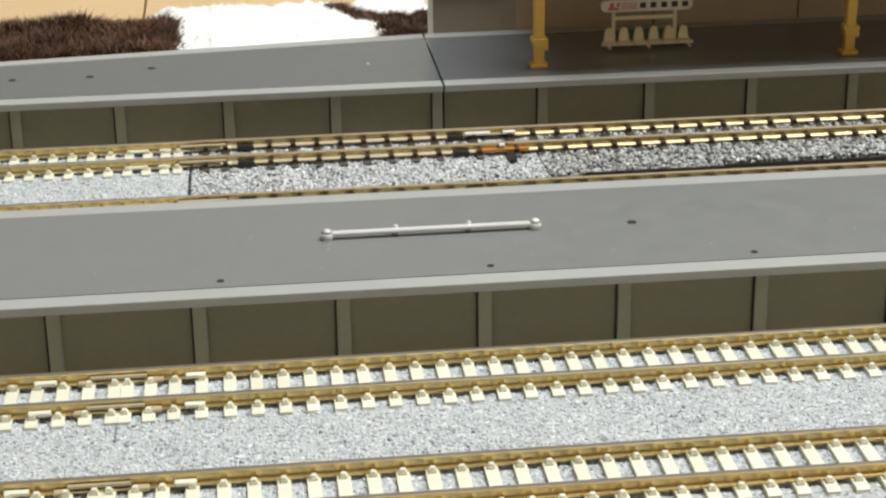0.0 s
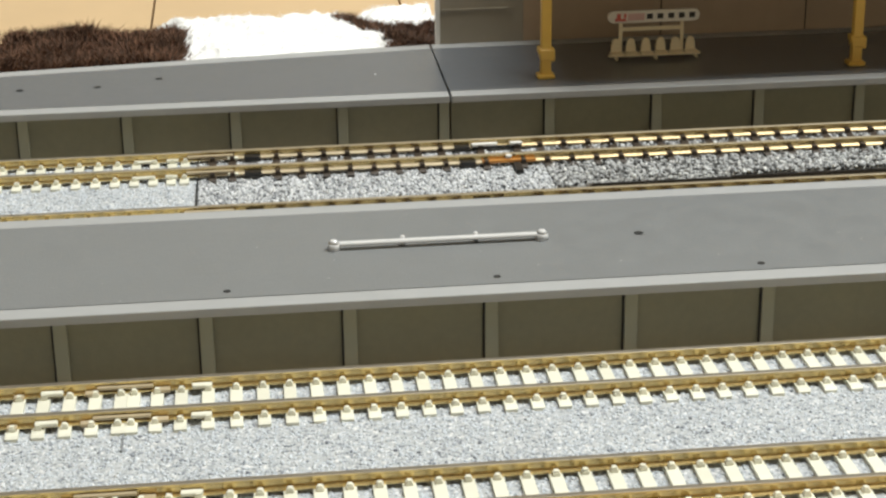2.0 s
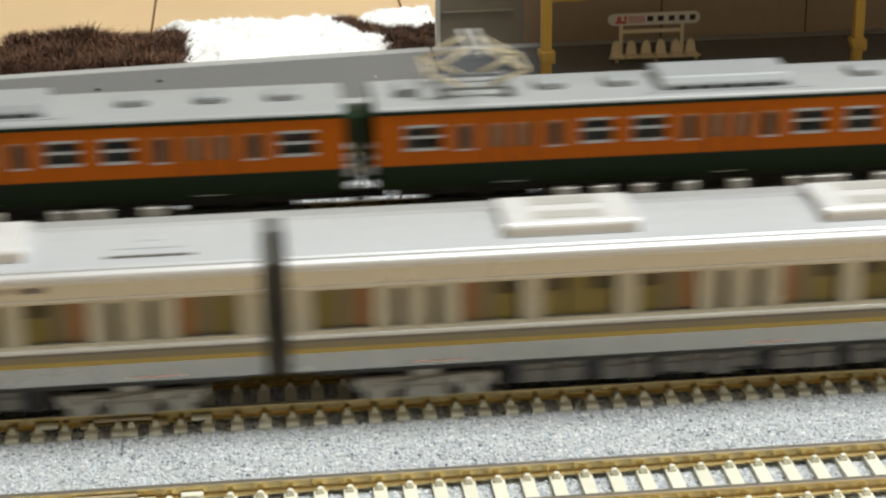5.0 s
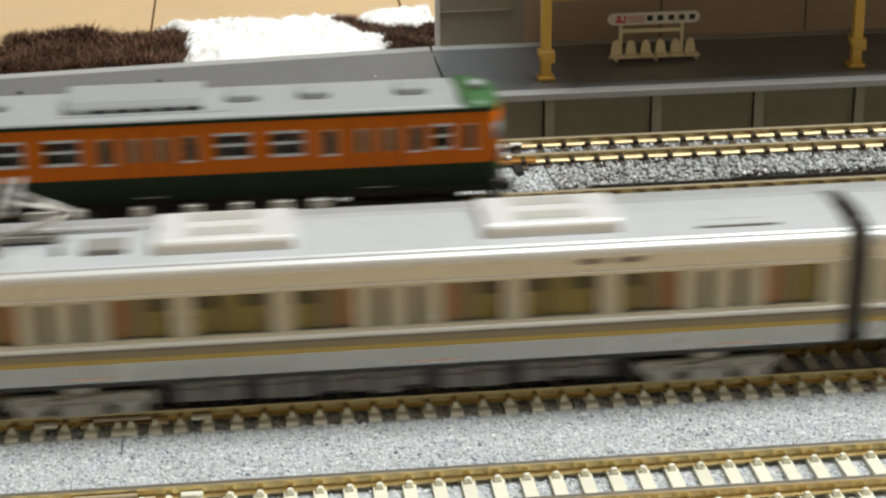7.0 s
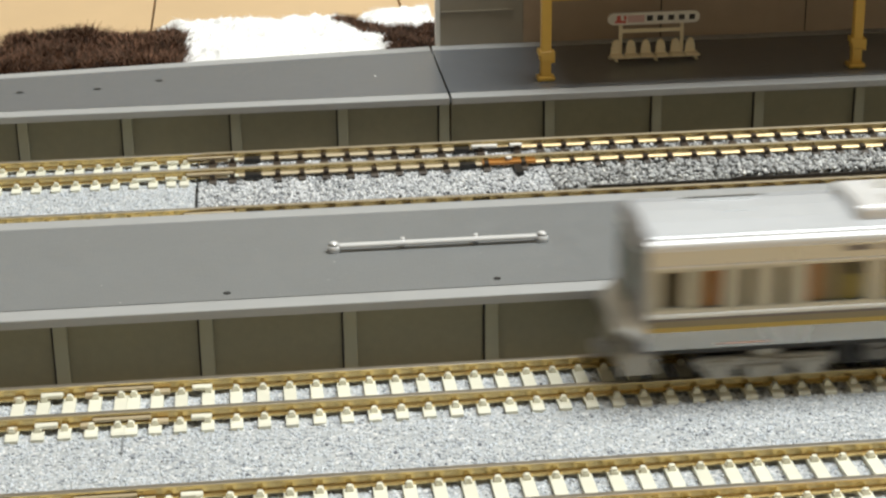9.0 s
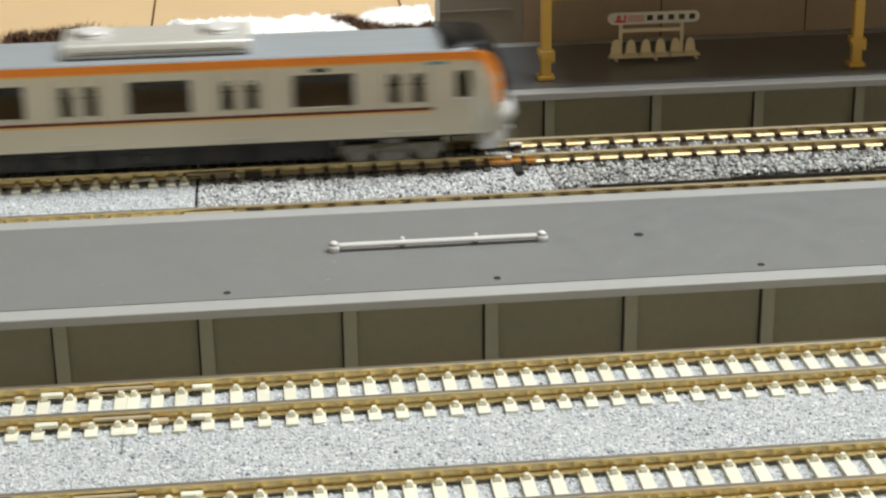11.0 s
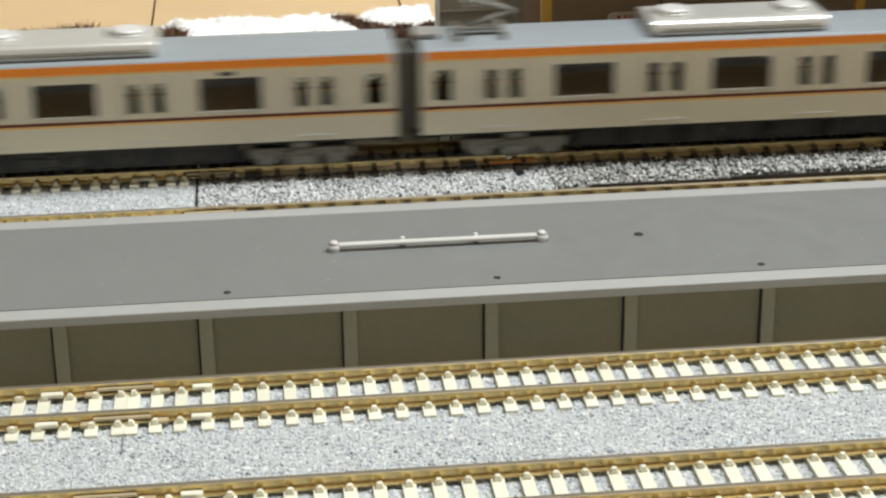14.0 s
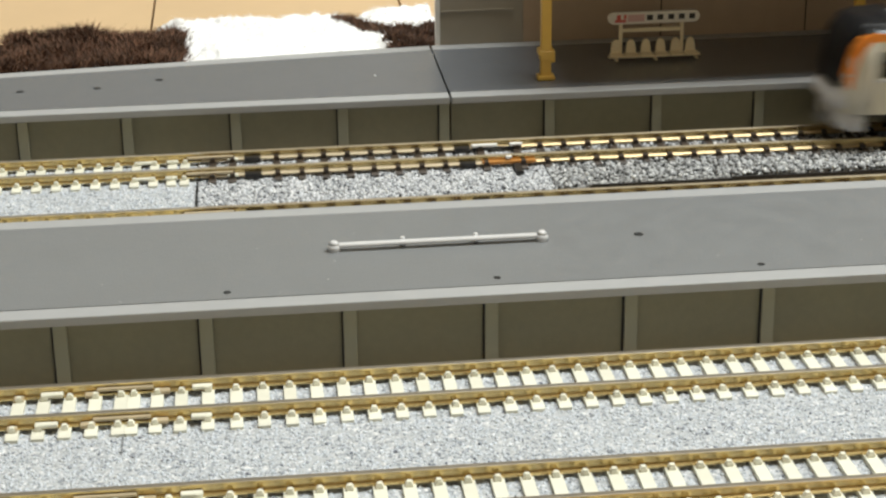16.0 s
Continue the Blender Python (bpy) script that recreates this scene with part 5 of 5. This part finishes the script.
    bm = bmesh.new(); box(bm, -17.2, 17.2, -7.5, 7.5, 26.55, 26.8); box(bm, -15.5, 15.5, -7.46, 7.46, 27.15, 27.3)
    part("cooler_slot", bm, UNDER_GREY, ac)
    for x in (-12.5, 12.5):
        bm = bmesh.new(); rod(bm, (x, 0, 28.85), (x, 0, 29.4), 4.4, 24, 4.2); rod(bm, (x, 0, 29.4), (x, 0, 30.0), 4.2, 24, 2.6)
        part("fan_cover", bm, WHITE_AC, ac)
    underfloor(car, ((-33, -26, 3.9), (-22, -14, 3.5), (-10, 4, 3.7), (8, 15, 4.0), (20, 31, 3.6)), UNDER_DARK)
    for x in (-45.5, 45.5):
        bogie(car, x, BOGIE_DARK)
    for s in (-1, 1):
        if cab and s > 0:
            continue
        gangway(car, s * (o + 0.02), (AP - AL) / 2 - 0.06, UNDER_SHADE, 8.4, 24.4, 5.6)
        coupler(car, s * (o - 1.8))
    for x, s in pantographs:
        arm_pantograph(car, x, 26.2, s, UNDER_GREY, True)
        bm = bmesh.new(); box(bm, x - 11 * s - 2.5, x - 11 * s + 2.5, -3, 3, 26.0, 27.2); soften(bm, 0.25, 1)
        part("roof_gear", bm, UNDER_GREY, car)
    if cab:
        def pick(k, kind):
            return 1 if kind in ("front", "top") else 0
        stations = [(nose + 0.02, HW, 8.0, 26.1), (nose + 2.3, HW - 0.1, 8.0, 25.5), (nose + 4.7, HW - 0.9, 8.0, 22.8), (nose + 6.2, HW - 2.4, 8.0, 17.0), (nose + 6.6, HW - 3.6, 8.6, 13.0)]
        bm = loft(stations, pick)
        front = part("cab_front", bm, [SILVER_METRO, BLACK_GLOSS], car, "silver cab front with black windscreen")
        outer = [(0, 25.05), (1.6, 25.0), (3.4, 24.2), (4.9, 22.2), (5.8, 19.5), (6.3, 16.4), (6.6, 13.4)]
        inner = [(0, 23.45), (1.2, 23.2), (2.3, 22.2), (3.3, 20.4), (4.0, 18.2), (4.5, 15.8), (4.9, 13.0)]
        for s in (-1, 1):
            bm = bmesh.new()
            rings = []
            for (xo, zo), (xi, zi) in zip(outer, inner):
                ring = []
                for x, z, dy in ((xo, zo, 0.15), (xi, zi, 0.15), (xi, zi, -1.2), (xo, zo, -1.2)):
                    w = np.interp(x, [0, 2.3, 4.7, 6.2, 6.6], [HW, HW - 0.1, HW - 0.9, HW - 2.4, HW - 3.6])
                    ring.append(bm.verts.new(((nose + x) * MM, s * (w + dy) * MM, z * MM)))
                rings.append(ring)
            for k in range(len(rings) - 1):
                for i in range(4):
                    bm.faces.new((rings[k][i], rings[k][(i + 1) % 4], rings[k + 1][(i + 1) % 4], rings[k + 1][i]))
            bm.faces.new(rings[0]); bm.faces.new(rings[-1])
            part("corner_stripe", bm, STRIPE_ORANGE, front, "orange stripe curving down the cab corner")
            bm = bmesh.new(); y0, y1 = sorted((s * (HW - 0.1), s * (HW + 0.06))); box(bm, 52.6, 56.4, y0, y1, 22.6, 23.2)
            part("blue_label", bm, CYAN, car)
            bm = bmesh.new(); y0, y1 = sorted((s * (HW - 0.1), s * (HW + 0.1))); box(bm, 57.9, 61.7, y0, y1, 14.9, 15.4)
            part("cab_sill", bm, WHITE_AC, car)
        bm = loft([(nose - 5.6, HW - 0.3, 25.6, 27.1), (nose + 1.0, HW - 1.2, 25.0, 26.7), (nose + 3.0, HW - 2.2, 23.0, 25.6)], lambda k, kind: 0)
        part("cab_roof", bm, BLACK_GLOSS, car)
        bm = loft([(nose + 1.5, HW - 0.6, 4.4, 7.9), (nose + 4.6, HW - 1.4, 4.2, 9.0), (nose + 7.0, HW - 3.4, 4.8, 8.8)], lambda k, kind: 0)
        part("skirt", bm, WHITE_AC, car, "pale grey nose skirt")
        bm = loft([(nose - 0.5, HW - 1.2, 20.0, 27.2), (nose + 3.2, HW - 1.5, 17.0, 26.4), (nose + 5.8, HW - 2.2, 13.6, 23.4), (nose + 7.5, HW - 3.6, 13.4, 17.8)], lambda k, kind: 0)
        part("windscreen", bm, BLACK_GLOSS, front, "black bulging windscreen")
        bm = loft([(nose + 4.4, HW - 1.0, 9.0, 13.3), (nose + 7.4, HW - 2.6, 9.2, 13.0), (nose + 9.0, HW - 4.6, 10.0, 12.2)], lambda k, kind: 0)
        part("bumper", bm, WHITE_AC, front, "pale bumper below the windscreen")
        for y in (-5.6, 5.6):
            bm = bmesh.new(); box(bm, nose + 4.7, nose + 6.7, y - 1.5, y + 1.5, 11.2, 13.6); soften(bm, 0.3, 1)
            part("headlight", bm, WHITE_AC, front)
        coupler(car, nose + 6.0, UNDER_GREY)
    return car


TURN = pose(0, 0, 0, 0, 0, 180)
orange = [orange_car("railway_car", "orange and dark green model cab car with grey roof", cab=True)]
orange.append(orange_car("railway_car", "orange and green model car with raised diamond pantograph", pantograph=True))
orange.append(orange_car("railway_car", "orange and dark green model car with grey roof and cooler"))
orange.append(copy_thing(orange[1], pose(0, 0, 0)))
orange.append(copy_thing(orange[2], pose(0, 0, 0)))
orange.append(orange_car("railway_car", "orange and dark green model cab car with washroom end", cab=True, toilet=True))
silver = [silver_car("railway_car", "silver model cab car with mustard stripe and roof coolers", cab=True)]
silver.append(silver_car("railway_car", "silver model car with mustard stripe and olive seats inside"))
silver.append(copy_thing(silver[1], pose(0, 0, 0)))
silver.append(silver_car("railway_car", "silver model car with mustard stripe and raised single-arm pantograph", pantograph=True))
silver.append(copy_thing(silver[1], pose(0, 0, 0)))
silver.append(copy_thing(silver[0], TURN))
metro = [metro_car("railway_car", "silver metro model cab car with orange stripe and black front", cab=True)]
metro.append(metro_car("railway_car", "silver metro model car, orange stripe, one folded pantograph", pantographs=((52, -1),)))
metro.append(metro_car("railway_car", "silver metro model car with orange and maroon stripes"))
metro.append(metro_car("railway_car", "silver metro model car, orange stripe, two folded pantographs", pantographs=((52, -1), (-52, 1))))
metro.append(copy_thing(metro[2], pose(0, 0, 0)))
metro.append(copy_thing(metro[0], TURN))

# where the reference gap of each train stands: the second gap, the third, the third (seconds, millimetres)
ORANGE_RUN = ((0.0, 690.0), (0.5, 682.0), (1.0, 645.0), (1.5, 570.0), (2.0, 472.0), (2.5, 371.0), (2.8, 309.0), (3.0, 269.5), (3.3, 211.4), (3.5, 173.0),
              (4.0, 78.6), (4.2, 40.0), (5.0, -117.0), (5.6, -234.0), (6.3, -370.0), (6.6, -425.0), (7.0, -495.4), (7.3, -547.4), (7.6, -601.2), (8.0, -662.0), (8.5, -708.0), (9.0, -722.0), (16.0, -722.0))
SILVER_RUN = ((0.0, -700.0), (2.0, -700.0), (2.5, -670.0), (3.0, -600.0), (3.5, -521.0), (4.0, -437.0), (4.2, -403.3), (4.8, -301.5), (5.6, -163.5), (6.4, -22.8), (7.0, 86.8),
              (7.6, 199.5), (8.0, 274.5), (8.3, 329.4), (8.6, 383.5), (9.0, 456.7), (9.2, 493.0), (9.7, 583.0), (10.2, 657.0), (10.7, 705.0), (11.2, 720.0), (16.0, 720.0))
METRO_RUN = ((0.0, -640.0), (8.5, -640.0), (9.0, -625.0), (9.5, -585.0), (10.0, -520.0), (10.5, -440.0), (11.0, -353.5), (11.3, -302.4), (11.6, -252.0), (12.0, -182.5), (12.4, -112.5),
             (12.8, -44.0), (13.2, 25.0), (13.6, 95.5), (14.0, 165.5), (14.5, 254.7), (15.0, 343.7), (15.5, 434.5), (16.0, 524.0))


def motions():
    for k, car in enumerate(orange):
        turned = 180 if k == 5 else 0
        walk(car, [(t, pose((s + (k - 1.5) * OP) * MM, BY * MM, 0, 0, 0, turned)) for t, s in ORANGE_RUN])
    for k, car in enumerate(silver):
        turned = 180 if k == 5 else 0
        walk(car, [(t, pose((s + (2.5 - k) * CP) * MM, CY * MM, 0, 0, 0, turned)) for t, s in SILVER_RUN])
    for k, car in enumerate(metro):
        turned = 180 if k == 5 else 0
        walk(car, [(t, pose((s + (2.5 - k) * AP) * MM, AY * MM, 0, 0, 0, turned)) for t, s in METRO_RUN])


motions()
